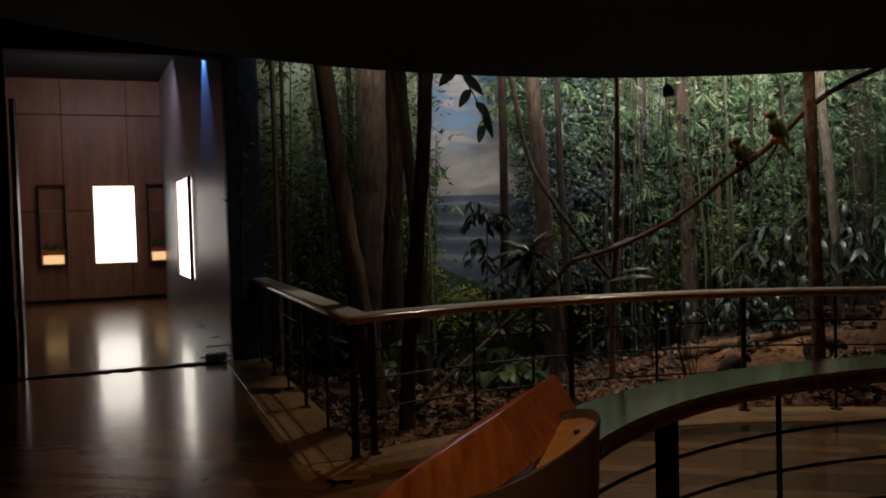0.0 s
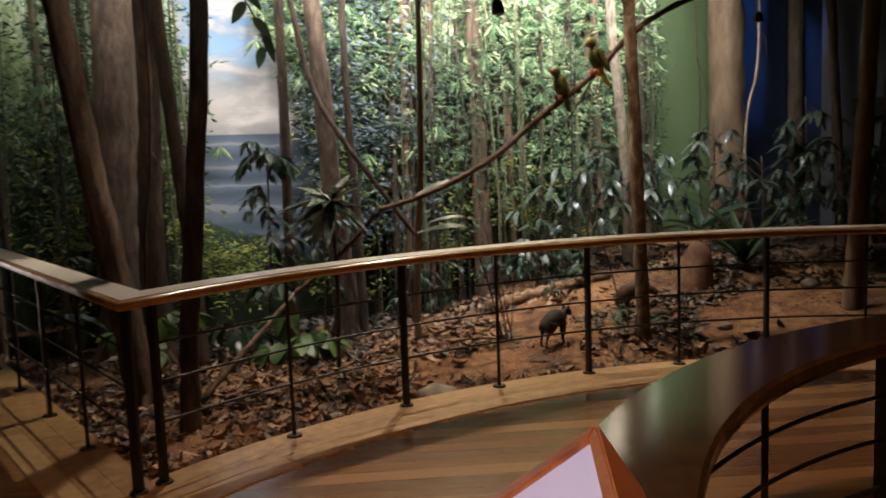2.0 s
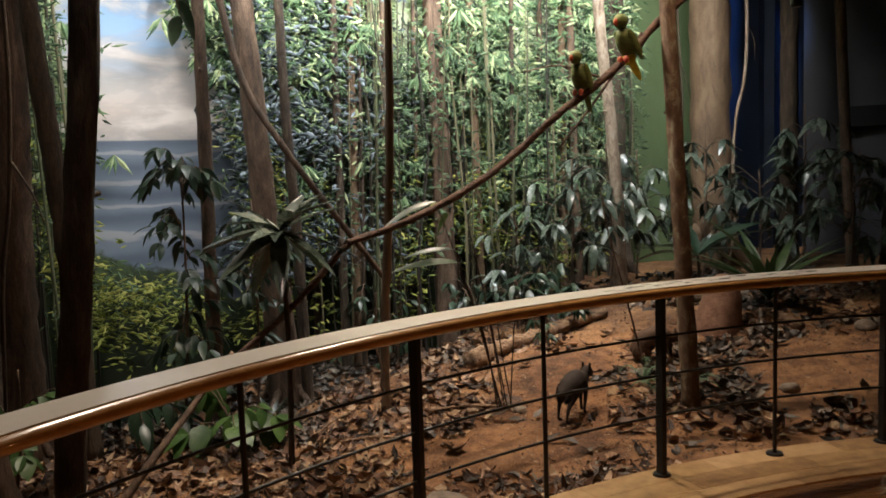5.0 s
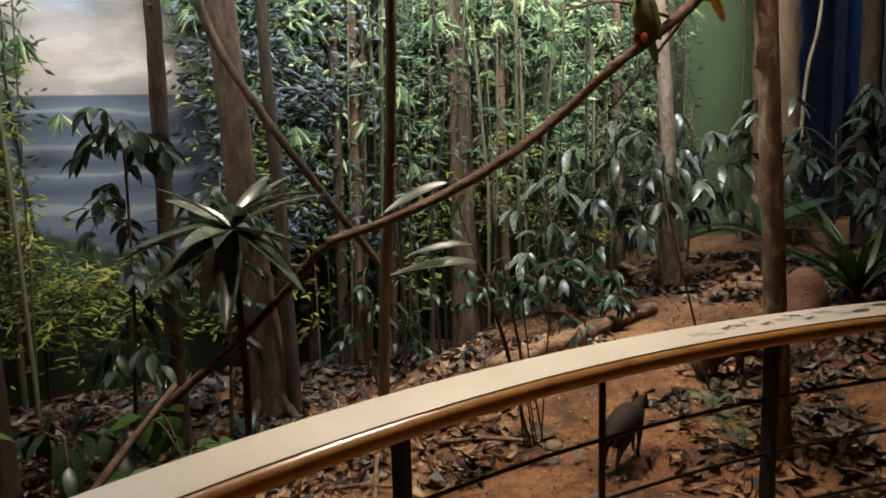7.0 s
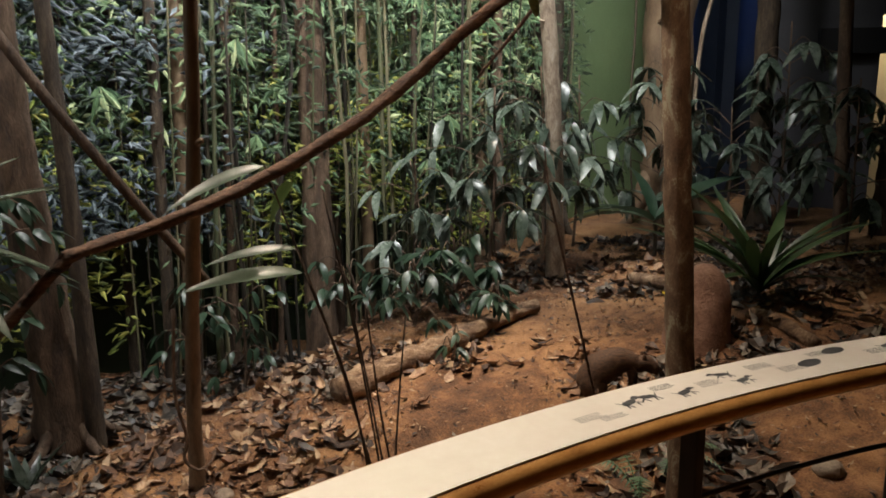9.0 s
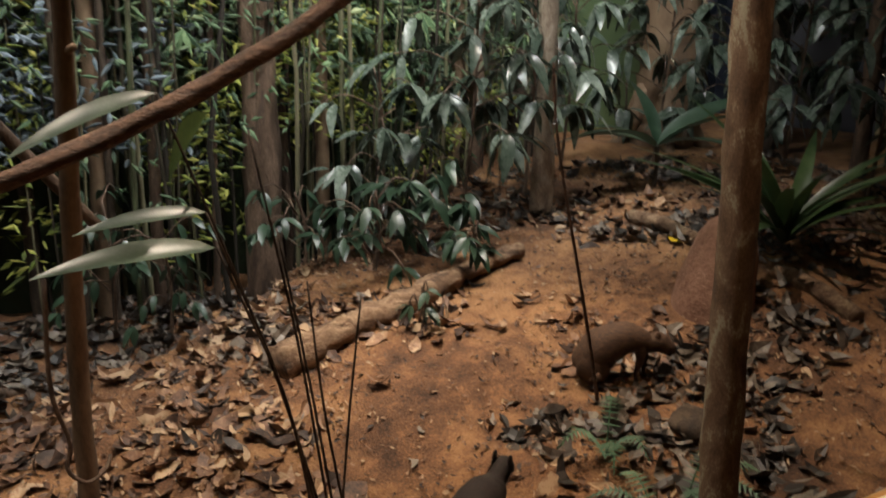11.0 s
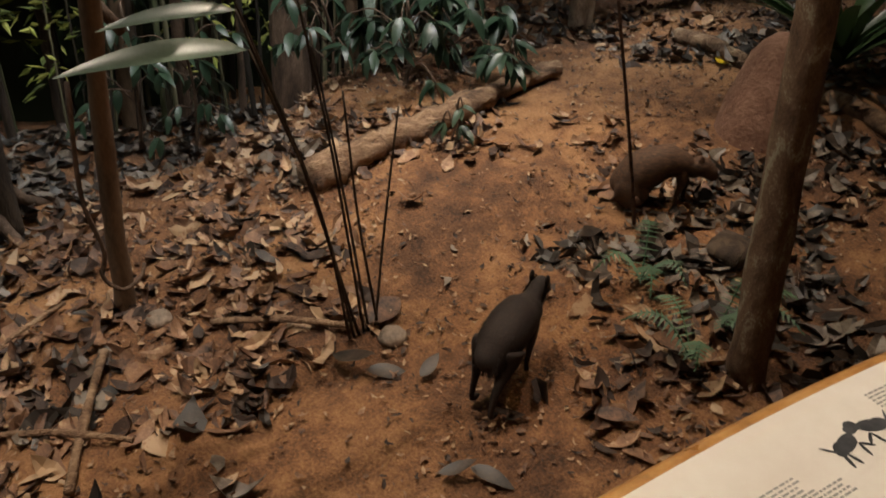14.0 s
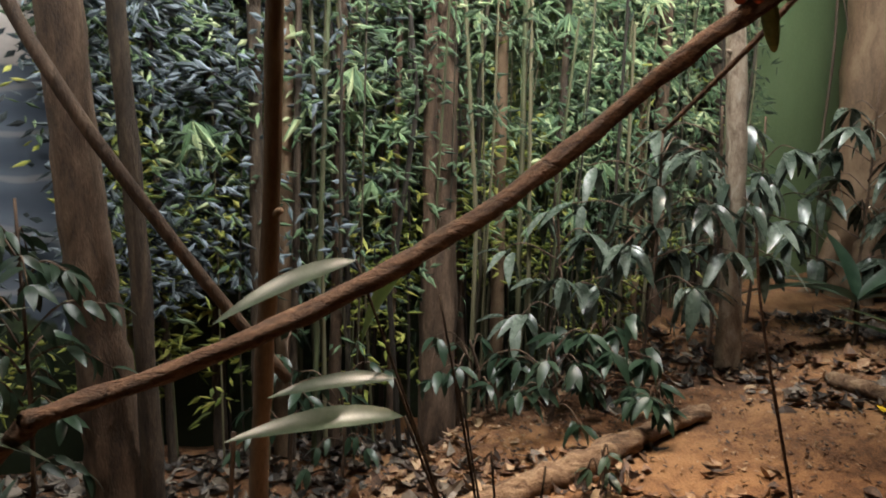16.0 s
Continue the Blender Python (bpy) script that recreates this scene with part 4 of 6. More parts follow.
tree(g(8.88, 10.2), [g(8.86, 10.2), (8.88, 10.2, 1.0), (8.95, 10.2, 2.2), (9.03, 10.2, 4.7)], 0.08, 0.07, BARK_DARK, "dark straight tree trunk", 17, 0.02)
tree(g(7.85, 11.4), [g(7.85, 11.4), (7.85, 11.4, 1.2), (7.83, 11.4, 4.7)], 0.12, 0.11, BARK_DARK, "dark tree trunk in shade", 18, 0.04)
tree(g(5.24, 7.2), [g(5.24, 7.2), (5.27, 7.2, 0.8), (5.33, 7.2, 1.8), (5.40, 7.2, 3.0), (5.46, 7.2, 4.6)], 0.085, 0.07, BARK_TAN, "slim tan tree trunk close to the railing", 19, 0.03)
random.seed(11)
for k in range(26):
    x = random.choice((random.uniform(-2.6, -0.9), random.uniform(1.2, 5.2), random.uniform(1.2, 5.2)))
    y = mural_at(x) - random.uniform(0.1, 0.55)
    r = random.uniform(0.02, 0.06)
    lean = random.uniform(-0.12, 0.12)
    tree((x, y, -0.45), [(x, y, -0.45), (x + lean * 0.4, y, 1.2), (x + lean, y, 4.6)], r, r * 0.8, random.choice((BARK_BROWN, BARK_DARK, BAMBOO, BARK_TAN)), "slender tree trunk standing in the thicket", 30 + k, 0.01, 8)

# the long branch across the display
br = thing("fallen_branch", (0.99, 7.98, 1.245), "long red-brown liana branch slanting up through the display", "branch")
pts = [(0.19, 8.0, 0.545), (0.58, 8.0, 0.85), (0.93, 7.98, 1.2), (0.985, 7.97, 1.245), (1.35, 8.03, 1.34), (1.74, 8.08, 1.49), (2.15, 8.13, 1.71), (2.55, 8.10, 2.03), (3.02, 8.0, 2.38), (3.48, 8.0, 2.80), (4.07, 8.0, 3.10), (4.8, 8.0, 3.35)]
limb("stem", [Vector(p) - br.location for p in pts], 0.019, 0.030, REDBRANCH, br, sides=12, n=110, wobble=0.4, seed=3)
limb("twig", [Vector(p) - br.location for p in ((2.85, 8.02, 2.29), (2.6, 8.15, 2.38), (2.35, 8.25, 2.34))], 0.010, 0.004, REDBRANCH, br, sides=6, n=10)
limb("twig", [Vector(p) - br.location for p in ((3.2, 8.0, 2.6), (3.05, 8.4, 2.15), (2.95, 8.8, 1.8))], 0.014, 0.008, REDBRANCH, br, sides=6, n=10)
b2 = thing("fallen_branch", (0.3, 10.2, 2.6), "thin grey branch leaning before the backdrop", "branch")
limb("stem", [Vector(p) - b2.location for p in ((0.42, 9.9, 3.6), (0.62, 9.8, 2.5), (0.9, 9.6, 1.9), (1.3, 9.5, 1.3), (1.7, 9.5, 0.75))], 0.03, 0.025, BARK_BROWN, b2, sides=8, n=24)
b3 = thing("fallen_branch", (-0.45, 7.4, 0.1), "dead brown stick propped on the soil", "branch")
limb("stem", [Vector(p) - b3.location for p in ((-0.62, 7.2, -0.1), (-0.35, 7.5, 0.12), (0.0, 8.0, 0.36), (0.25, 8.3, 0.55))], 0.028, 0.014, BARK_BROWN, b3, sides=8, n=16, wobble=0.3)

# vines hanging by the tan trunk
vine = thing("hanging_vine", (7.2, 11.66, 2.0), "pale twisting vine on the tan trunk", "vine")
limb("tendril", [Vector(p) - vine.location for p in ((7.42, 11.7, 3.4), (7.5, 11.66, 3.2), (7.52, 11.66, 2.95))], 0.008, 0.004, BARK_DARK, vine, sides=5, n=8)
limb("stem", [Vector(p) - vine.location for p in ((7.40, 11.72, 4.6), (7.42, 11.7, 3.4), (7.36, 11.68, 2.7), (7.22, 11.66, 2.25), (7.16, 11.66, 1.6), (7.2, 11.66, 0.9), (7.1, 11.66, 0.3))], 0.024, 0.018, BARK_PALE, vine, sides=7, n=40, wobble=0.3)
vine = thing("hanging_vine", (6.6, 12.0, 2.0), "thin dark vine hanging before the green wall", "vine")
limb("tendril", [Vector(p) - vine.location for p in ((6.57, 12.0, 3.0), (6.66, 11.95, 2.7), (6.72, 11.95, 2.45))], 0.008, 0.004, BARK_DARK, vine, sides=5, n=8)
limb("stem", [Vector(p) - vine.location for p in ((6.5, 12.0, 4.6), (6.57, 12.0, 3.4), (6.63, 12.0, 2.4), (6.6, 12.0, 1.4), (6.7, 12.0, 0.3))], 0.014, 0.01, BARK_DARK, vine, sides=6, n=30, wobble=0.3)
vine = thing("hanging_vine", (-0.75, 8.0, 1.6), "thin dark vine beside the leaning trunks", "vine")
limb("tendril", [Vector(p) - vine.location for p in ((-0.9, 8.0, 1.8), (-0.8, 7.95, 1.6), (-0.76, 7.95, 1.45))], 0.008, 0.004, BARK_DARK, vine, sides=5, n=8)
limb("stem", [Vector(p) - vine.location for p in ((-0.95, 8.1, 4.2), (-0.88, 8.0, 2.6), (-0.92, 8.0, 1.7), (-1.0, 8.0, 1.1), (-1.05, 8.0, 0.1))], 0.014, 0.012, BARK_DARK, vine, sides=6, n=30, wobble=0.3)

# log, mound, planks, stones
log = thing("log", (3.2, 9.74, ground(3.2, 9.74)), "weathered barkless log lying on the soil", "log")
LOG_LINE = ((2.42, 9.52), (2.75, 9.62), (3.2, 9.74), (3.65, 9.88), (4.12, 10.0))
limb("trunk", [Vector((x, y, ground(x, y) + 0.06)) - log.location for x, y in LOG_LINE], 0.085, 0.048, LOGWOOD, log, sides=20, n=60, wobble=0.5, seed=9)

mound = thing("termite_mound", (4.62, 8.9, ground(4.62, 8.9)), "rounded clay termite mound with a darker foot", "termite mound")
bm = bmesh.new()
prof = [(0.0, 0.215), (0.08, 0.21), (0.2, 0.195), (0.32, 0.172), (0.42, 0.145), (0.49, 0.105), (0.535, 0.055), (0.545, 0.01)]
rings = []
for z, r in prof:
    ring = []
    for k in range(24):
        a = 2 * math.pi * k / 24
        rr = r * (1 + 0.10 * noise.noise(Vector((math.cos(a) * 1.5, math.sin(a) * 1.5, z * 4))) + 0.03 * noise.noise(Vector((math.cos(a) * 6, math.sin(a) * 6, z * 18))))
        ring.append(bm.verts.new((rr * math.cos(a) + 0.1 * z, rr * math.sin(a), z - 0.04)))
    rings.append(ring)
for a, b in zip(rings, rings[1:]):
    for k in range(24):
        bm.faces.new((a[k], a[(k + 1) % 24], b[(k + 1) % 24], b[k]))
bm.faces.new(rings[-1])
part("body", bm, MOUNDMAT, mound, smooth=True)


def half_log(a, b, w, label):
    a, b = Vector((*a, ground(*a) + 0.03)), Vector((*b, ground(*b) + 0.03))
    c = (a + b) / 2
    t = thing("bark_slab", c, label, "bark slab")
    limb("slab", [a - c, Vector((0, 0, 0.02)), b - c], w, w * 0.9, LOGWOOD, t, sides=9, n=12, wobble=0.5, seed=a.x)
    return t


half_log((5.1, 10.1), (5.12, 9.5), 0.045, "long slab of weathered bark on the soil")
half_log((5.1, 8.9), (5.05, 8.35), 0.05, "split slab of wood lying on the soil")
half_log((1.78, 8.82), (2.24, 8.52), 0.014, "dry stick on the leaf litter")
half_log((1.39, 8.84), (1.19, 8.18), 0.017, "dry stick on the leaf litter")
half_log((1.0, 8.55), (1.4, 8.3), 0.012, "thin dry twig on the leaf litter")
half_log((0.9, 8.9), (1.3, 9.2), 0.01, "thin dry twig on the leaf litter")


def stone(x, y, s, mat, label):
    t = thing("stone", (x, y, ground(x, y)), label, "stone")
    bm = bmesh.new()
    bmesh.ops.create_icosphere(bm, subdivisions=3, radius=s)
    for v in bm.verts:
        v.co *= 1 + 0.25 * noise.noise(v.co * (1.6 / s) + Vector((x, y, 0)))
        v.co.z = v.co.z * 0.6 + s * 0.25
    part("body", bm, mat, t, smooth=True)


stone(1.61, 8.94, 0.05, STONE, "small smooth grey stone among leaves")
stone(2.36, 8.42, 0.055, STONE, "flat pale brown stone among leaves")
stone(1.2, 7.08, 0.18, STONE, "flat grey-brown rock near the railing")
stone(3.77, 8.15, 0.11, BARK_DARK, "dark rounded stump behind the trunk")
stone(4.05, 7.45, 0.07, STONE, "small dark stone beside the trunk")
stone(0.35, 6.9, 0.10, STONE, "grey rock in the soil")
stone(5.4, 8.0, 0.09, STONE, "small brown rock on the soil")


# ---- mounted animals and birds: one plain mesh each ----
def ball(bm, at, r, squash=(1, 1, 1), turn=None, index=0):
    m = Matrix.Translation(at)
    if turn is not None:
        m = m @ turn
    before = len(bm.faces)
    bmesh.ops.create_icosphere(bm, subdivisions=3, radius=r, matrix=m @ Matrix.Diagonal((*squash, 1)))
    bm.faces.ensure_lookup_table()
    for f in bm.faces[before:]:
        f.material_index = index


def rodent(at, heading, fur, spine_keys, hip, label, crouch=False):
    """spine_keys: (along, up, thickness) from rump to nose; hip: height of the hips."""
    bm = bmesh.new()
    spine = smooth_line([(x, 0, z) for x, z, _ in spine_keys], 40)
    radii = []
    last = len(spine_keys) - 1
    for i in range(41):
        s = i / 40 * last
        k = min(int(s), last - 1)
        radii.append(spine_keys[k][2] + (spine_keys[k + 1][2] - spine_keys[k][2]) * ease(s - k))
    tube(bm, spine, radii, 18, 0.06, at[0])
    hx = spine_keys[2][0] - 0.02
    fx, fz = spine_keys[4][0], spine_keys[4][1]
    for sy, st in ((-1, 0.0), (1, 0.05)):
        if crouch:
            ball(bm, (hx - 0.015, sy * 0.055, 0.095), 0.088, (1.0, 0.55, 1.05))
            tube(bm, smooth_line([(hx + 0.02, sy * 0.075, 0.07), (hx - 0.03, sy * 0.08, 0.03), (hx + 0.03, sy * 0.08, 0.014), (hx + 0.09, sy * 0.08, 0.010)], 8), [0.04, 0.034, 0.026, 0.02, 0.016, 0.014, 0.013, 0.012, 0.008], 9)
        else:
            tube(bm, smooth_line([(hx, sy * 0.045, hip), (hx - 0.03, sy * 0.058, hip * 0.78), (hx - 0.10 + st, sy * 0.062, hip * 0.5), (hx - 0.12 + st, sy * 0.06, 0.035), (hx - 0.07 + st, sy * 0.06, 0.010)], 14), [0.066, 0.066, 0.058, 0.045, 0.034, 0.026, 0.020, 0.017, 0.014, 0.012, 0.011, 0.011, 0.012, 0.012, 0.008], 10)
        tube(bm, smooth_line([(fx, sy * 0.03, fz - 0.01), (fx + 0.01 + st * 0.6, sy * 0.036, fz * 0.6), (fx - 0.005 + st, sy * 0.034, 0.07), (fx + 0.005 + st, sy * 0.034, 0.02), (fx + 0.03 + st, sy * 0.034, 0.008)], 12), [0.034, 0.032, 0.028, 0.022, 0.017, 0.013, 0.011, 0.010, 0.010, 0.010, 0.010, 0.010, 0.007], 9)
        ball(bm, spine[30] + Vector((-0.012, sy * 0.036, 0.046)), 0.024, (0.6, 0.4, 1.0))
    # hair: short overlapping tufts along the back
    rnd = random.Random(int(at[0] * 100))
    for i in range(2600):
        k = rnd.randint(1, 33)
        a = rnd.uniform(-2.4, 2.4)
        d = (spine[k + 1] - spine[k - 1]).normalized()
        up = d.cross(Vector((0, 1, 0))).normalized() * -1
        out = (up * math.cos(a) + Vector((0, 1, 0)) * math.sin(a)).normalized()
        if out.dot(up) < 0 and rnd.random() < 0.5:
            continue
        p = spine[k] + out * radii[k] * 0.97
        side = d.cross(out).normalized() * 0.0022
        tip = p - d * rnd.uniform(0.02, 0.045) + out * rnd.uniform(0.006, 0.018)
        bm.faces.new([bm.verts.new(v) for v in (p - side, p + side, tip)])
    for v in bm.verts:
        v.co.y *= 0.9
    t = new("animal_mount", finish(bm, "animal_mount", fur))
    t.scale = (0.9, 0.9, 0.9)
    t.location, t.rotation_euler = at, (0, 0, heading)
    return tagged(t, label, "animal mount", "mounted rodents")


ax, ay = 2.60, 7.99
rodent((ax, ay, ground(ax, ay) - 0.005), radians(30), FUR_DARK, ((-0.205, 0.19, 0.02), (-0.185, 0.22, 0.066), (-0.10, 0.27, 0.094), (0.0, 0.295, 0.092), (0.085, 0.30, 0.070), (0.14, 0.325, 0.042), (0.185, 0.345, 0.042), (0.22, 0.325, 0.034), (0.25, 0.295, 0.018)), 0.25, "dark brown stuffed rodent standing on the soil")
ax, ay = 3.76, 8.62
rodent((ax, ay, ground(ax, ay) - 0.005), math.atan2(-0.2, 0.32), FUR_BROWN, ((-0.185, 0.06, 0.03), (-0.18, 0.10, 0.085), (-0.115, 0.18, 0.105), (-0.01, 0.24, 0.092), (0.075, 0.235, 0.066), (0.125, 0.225, 0.048), (0.17, 0.23, 0.054), (0.215, 0.205, 0.042), (0.245, 0.175, 0.024)), 0.12, "russet-brown stuffed rodent crouching on the soil", True)

PGREEN = surface("olive_green_plumage", [(0.2, (0.06, 0.09, 0.02)), (0.6, (0.13, 0.17, 0.045)), (0.9, (0.2, 0.23, 0.08))], 14, (1, 1, 3), 0.6, 120, 0.4, 0.004)
PYELLOW = surface("yellow_plumage", [(0.3, (0.6, 0.48, 0.03)), (0.8, (0.75, 0.62, 0.06))], 14, (1, 1, 3), 0.6, 120, 0.3, 0.004)
PRED = surface("red_plumage", [(0.3, (0.35, 0.05, 0.02)), (0.8, (0.5, 0.10, 0.04))], 14, (1, 1, 3), 0.6, 120, 0.3, 0.004)


def bird(at, heading, lean, size, yellow, label):
    bm = bmesh.new()
    ball(bm, (0, 0, 0.11 * size), 0.075 * size, (0.85, 0.8, 1.45), Matrix.Rotation(lean, 4, "Y"))
    ball(bm, (0.055 * size, 0, 0.245 * size), 0.048 * size, (1.05, 0.95, 1.0))
    ball(bm, (0.10 * size, 0, 0.235 * size), 0.022 * size, (1.0, 0.6, 1.1), None, 2)
    for sy in (-1, 1):
        ball(bm, (-0.03 * size, sy * 0.055 * size, 0.10 * size), 0.07 * size, (0.5, 0.22, 1.7), Matrix.Rotation(lean * 1.2, 4, "Y"))
        ball(bm, (0.03 * size, sy * 0.025 * size, 0.005 * size), 0.018 * size, (1, 1, 1.4), None, 2)
    ball(bm, (-0.085 * size, 0, -0.03 * size), 0.05 * size, (0.4, 0.5, 2.3), Matrix.Rotation(lean * 1.3, 4, "Y"), 1 if yellow else 0)
    if yellow:
        ball(bm, (-0.03 * size, 0, 0.02 * size), 0.05 * size, (0.9, 0.9, 1.0), None, 1)
    t = new("bird_mount", finish(bm, "bird_mount", (PGREEN, PYELLOW, PRED)))
    t.location, t.rotation_euler = at, (0, 0, heading)
    return tagged(t, label, "bird mount", "mounted birds")


bird((2.72, 8.06, 2.18), radians(205), 0.35, 1.0, False, "olive-green stuffed parrot perched on the branch")
bird((3.05, 7.98, 2.40), radians(200), 0.55, 1.1, True, "green and yellow stuffed parrot leaning along the branch")


# hanging spot fixtures
def hanging_lamp(at, top):
    t = thing("hanging_spotlight", at, "small black spotlight hanging on a thin cord, unlit", "spotlight", "hanging spotlights")
    bm = bmesh.new()
    tube(bm, [(0, 0, 0.04), (0, 0, top - at[2])], [0.004, 0.004], 6)
    part("cord", bm, IRON, t)
    bm = bmesh.new()
    tube(bm, [(0, 0, 0.06), (0.005, 0, 0.03), (0.012, 0, -0.02), (0.016, 0, -0.05)], [0.015, 0.045, 0.05, 0.048], 14)
    part("can", bm, IRON, t, smooth=True)
    bm = bmesh.new()
    tube(bm, [(0.016, 0, -0.045), (0.017, 0, -0.056)], [0.036, 0.03], 14)
    part("lens", bm, INKPALE, t)


hanging_lamp((1.74, 6.95, 2.80), 5.25)
hanging_lamp((5.2, 8.6, 3.02), 5.25)


# ---- foliage of the backdrop: leaves and thin stems standing before the painted wall ----
def leaf_cloud(name, items, material, label, category="foliage"):
    """Many small folded leaves in one mesh; items: (place, direction, side, length, width)."""
    verts, faces = [], []
    for p, d, s, length, width in items:
        n = d.cross(s)
        k = len(verts)
        verts += [p, p + d * length * 0.4 + s * width * 0.5 + n * width * 0.12, p + d * length * 0.45 - n * 0.04 * length, p + d * length * 0.4 - s * width * 0.5 + n * width * 0.12, p + d * length]
        faces += [(k, k + 1, k + 2), (k, k + 2, k + 3), (k + 1, k + 4, k + 2), (k + 2, k + 4, k + 3)]
    me = bpy.data.meshes.new(name)
    me.from_pydata([tuple(v) for v in verts], [], faces)
    me.materials.append(material)
    return tagged(new(name, me), label, category, "", "stuff")


def rand_dir(droop):
    a = random.uniform(0, 2 * math.pi)
    v = Vector((math.cos(a), -abs(math.sin(a)) * 0.5, random.uniform(-droop, 0.35))).normalized()
    s = v.cross(Vector((random.uniform(-0.4, 0.4), -1, random.uniform(-0.2, 0.6)))).normalized()
    return v, s


def sea_gap(x, z):
    return -0.62 < x < 0.86 - 0.30 * max(0.0, z - 1.6) and z > 0.70 - 0.45 * x


random.seed(21)
dark, bright, yellow = [], [], []
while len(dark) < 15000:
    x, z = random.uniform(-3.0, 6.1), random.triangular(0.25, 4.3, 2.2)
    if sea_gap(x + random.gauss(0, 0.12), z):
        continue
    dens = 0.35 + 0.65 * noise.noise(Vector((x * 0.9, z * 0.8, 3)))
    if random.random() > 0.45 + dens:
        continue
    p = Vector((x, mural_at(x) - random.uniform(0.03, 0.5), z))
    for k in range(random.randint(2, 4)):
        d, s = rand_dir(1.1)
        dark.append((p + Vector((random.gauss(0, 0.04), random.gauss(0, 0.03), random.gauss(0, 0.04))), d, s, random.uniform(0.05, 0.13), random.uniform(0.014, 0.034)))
# bright leaves gather high up, where their colour stands in for top light
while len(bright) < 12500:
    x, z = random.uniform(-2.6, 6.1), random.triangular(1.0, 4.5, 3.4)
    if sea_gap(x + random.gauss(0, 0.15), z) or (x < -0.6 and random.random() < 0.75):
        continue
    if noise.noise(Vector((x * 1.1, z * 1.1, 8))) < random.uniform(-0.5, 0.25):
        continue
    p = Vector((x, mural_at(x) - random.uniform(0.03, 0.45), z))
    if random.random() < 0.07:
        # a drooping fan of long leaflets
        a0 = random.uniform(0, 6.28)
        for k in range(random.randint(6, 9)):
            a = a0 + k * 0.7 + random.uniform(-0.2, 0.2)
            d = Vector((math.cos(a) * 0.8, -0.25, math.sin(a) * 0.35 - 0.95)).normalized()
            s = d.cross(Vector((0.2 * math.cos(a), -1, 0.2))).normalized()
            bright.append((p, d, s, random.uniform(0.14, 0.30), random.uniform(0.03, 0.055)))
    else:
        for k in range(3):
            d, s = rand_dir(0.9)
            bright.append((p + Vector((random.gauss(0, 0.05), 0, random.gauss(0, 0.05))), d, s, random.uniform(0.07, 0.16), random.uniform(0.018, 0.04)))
while len(yellow) < 7000:
    x, z = random.uniform(-2.8, 5.9), random.triangular(-0.1, 2.4, 0.7)
    if sea_gap(x + random.gauss(0, 0.1), z + 0.05):
        continue
    if noise.noise(Vector((x * 1.3, z * 1.3, 15))) < random.uniform(-0.2, 0.4) and not (-0.9 < x < 1.2):
        continue
    p = Vector((x, mural_at(x) - random.uniform(0.03, 0.4), z))
    for k in range(3):
        d, s = rand_dir(0.7)
        yellow.append((p + Vector((random.gauss(0, 0.04), 0, random.gauss(0, 0.04))), d, s, random.uniform(0.05, 0.13), random.uniform(0.014, 0.035)))
cool = []
while len(cool) < 5200:
    x, z = random.triangular(0.45, 2.6, 1.0), random.uniform(0.7, 3.9)
    if sea_gap(x + 0.2 + random.gauss(0, 0.12), z) or noise.noise(Vector((x * 1.6, z * 1.6, 31))) < random.uniform(-0.5, 0.3):
        continue
    p = Vector((x, mural_at(x) - random.uniform(0.05, 0.5), z))
    for k in range(3):
        d, s = rand_dir(0.9)
        cool.append((p + Vector((random.gauss(0, 0.05), 0, random.gauss(0, 0.05))), d, s, random.uniform(0.06, 0.13), random.uniform(0.02, 0.042)))
leaf_cloud("shaded_foliage", cool, WOOD_COOL, "blue-grey leaves of the shaded forest edge by the sea")
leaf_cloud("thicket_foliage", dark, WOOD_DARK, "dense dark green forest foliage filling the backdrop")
leaf_cloud("canopy_foliage", bright, WOOD_BRIGHT, "bright green drooping leaves high in the backdrop, top light put into their colour")
leaf_cloud("undergrowth_foliage", yellow, WOOD_YELLOW, "yellow-green undergrowth low in the backdrop")
thicket = thing("stem_thicket", (2.0, 11.4, -0.5), "many thin upright forest stems before the backdrop", "thicket")
stem_meshes = []
for k in range(8):
    bm = bmesh.new()
    bend = random.gauss(0, 0.05)
    tube(bm, [(0, 0, 0), (bend, 0, 0.35), (-bend * 0.5, 0, 0.7), (bend * 0.6, 0, 1.0)], [0.0125, 0.012, 0.0105, 0.008], 6, caps=False)
    stem_meshes.append(finish(bm, "stem", STEMS))
for k in range(150):
    x = random.choice((random.uniform(-3.0, -0.6), random.uniform(0.95, 6.1), random.uniform(0.95, 6.1), random.uniform(2, 6.1)))
    o = new("stem", random.choice(stem_meshes))
    o.parent = thicket
    w = random.uniform(0.4, 1.5)
    o.matrix_basis = Matrix.Translation((x - 2.0, mural_at(x) - random.uniform(0.04, 0.5) - 11.4, 0)) @ Euler((random.gauss(0, 0.02), random.gauss(0, 0.035), random.uniform(0, 6.28))).to_matrix().to_4x4() @ Matrix.Diagonal((w, w, random.uniform(2.6, 5.0), 1))


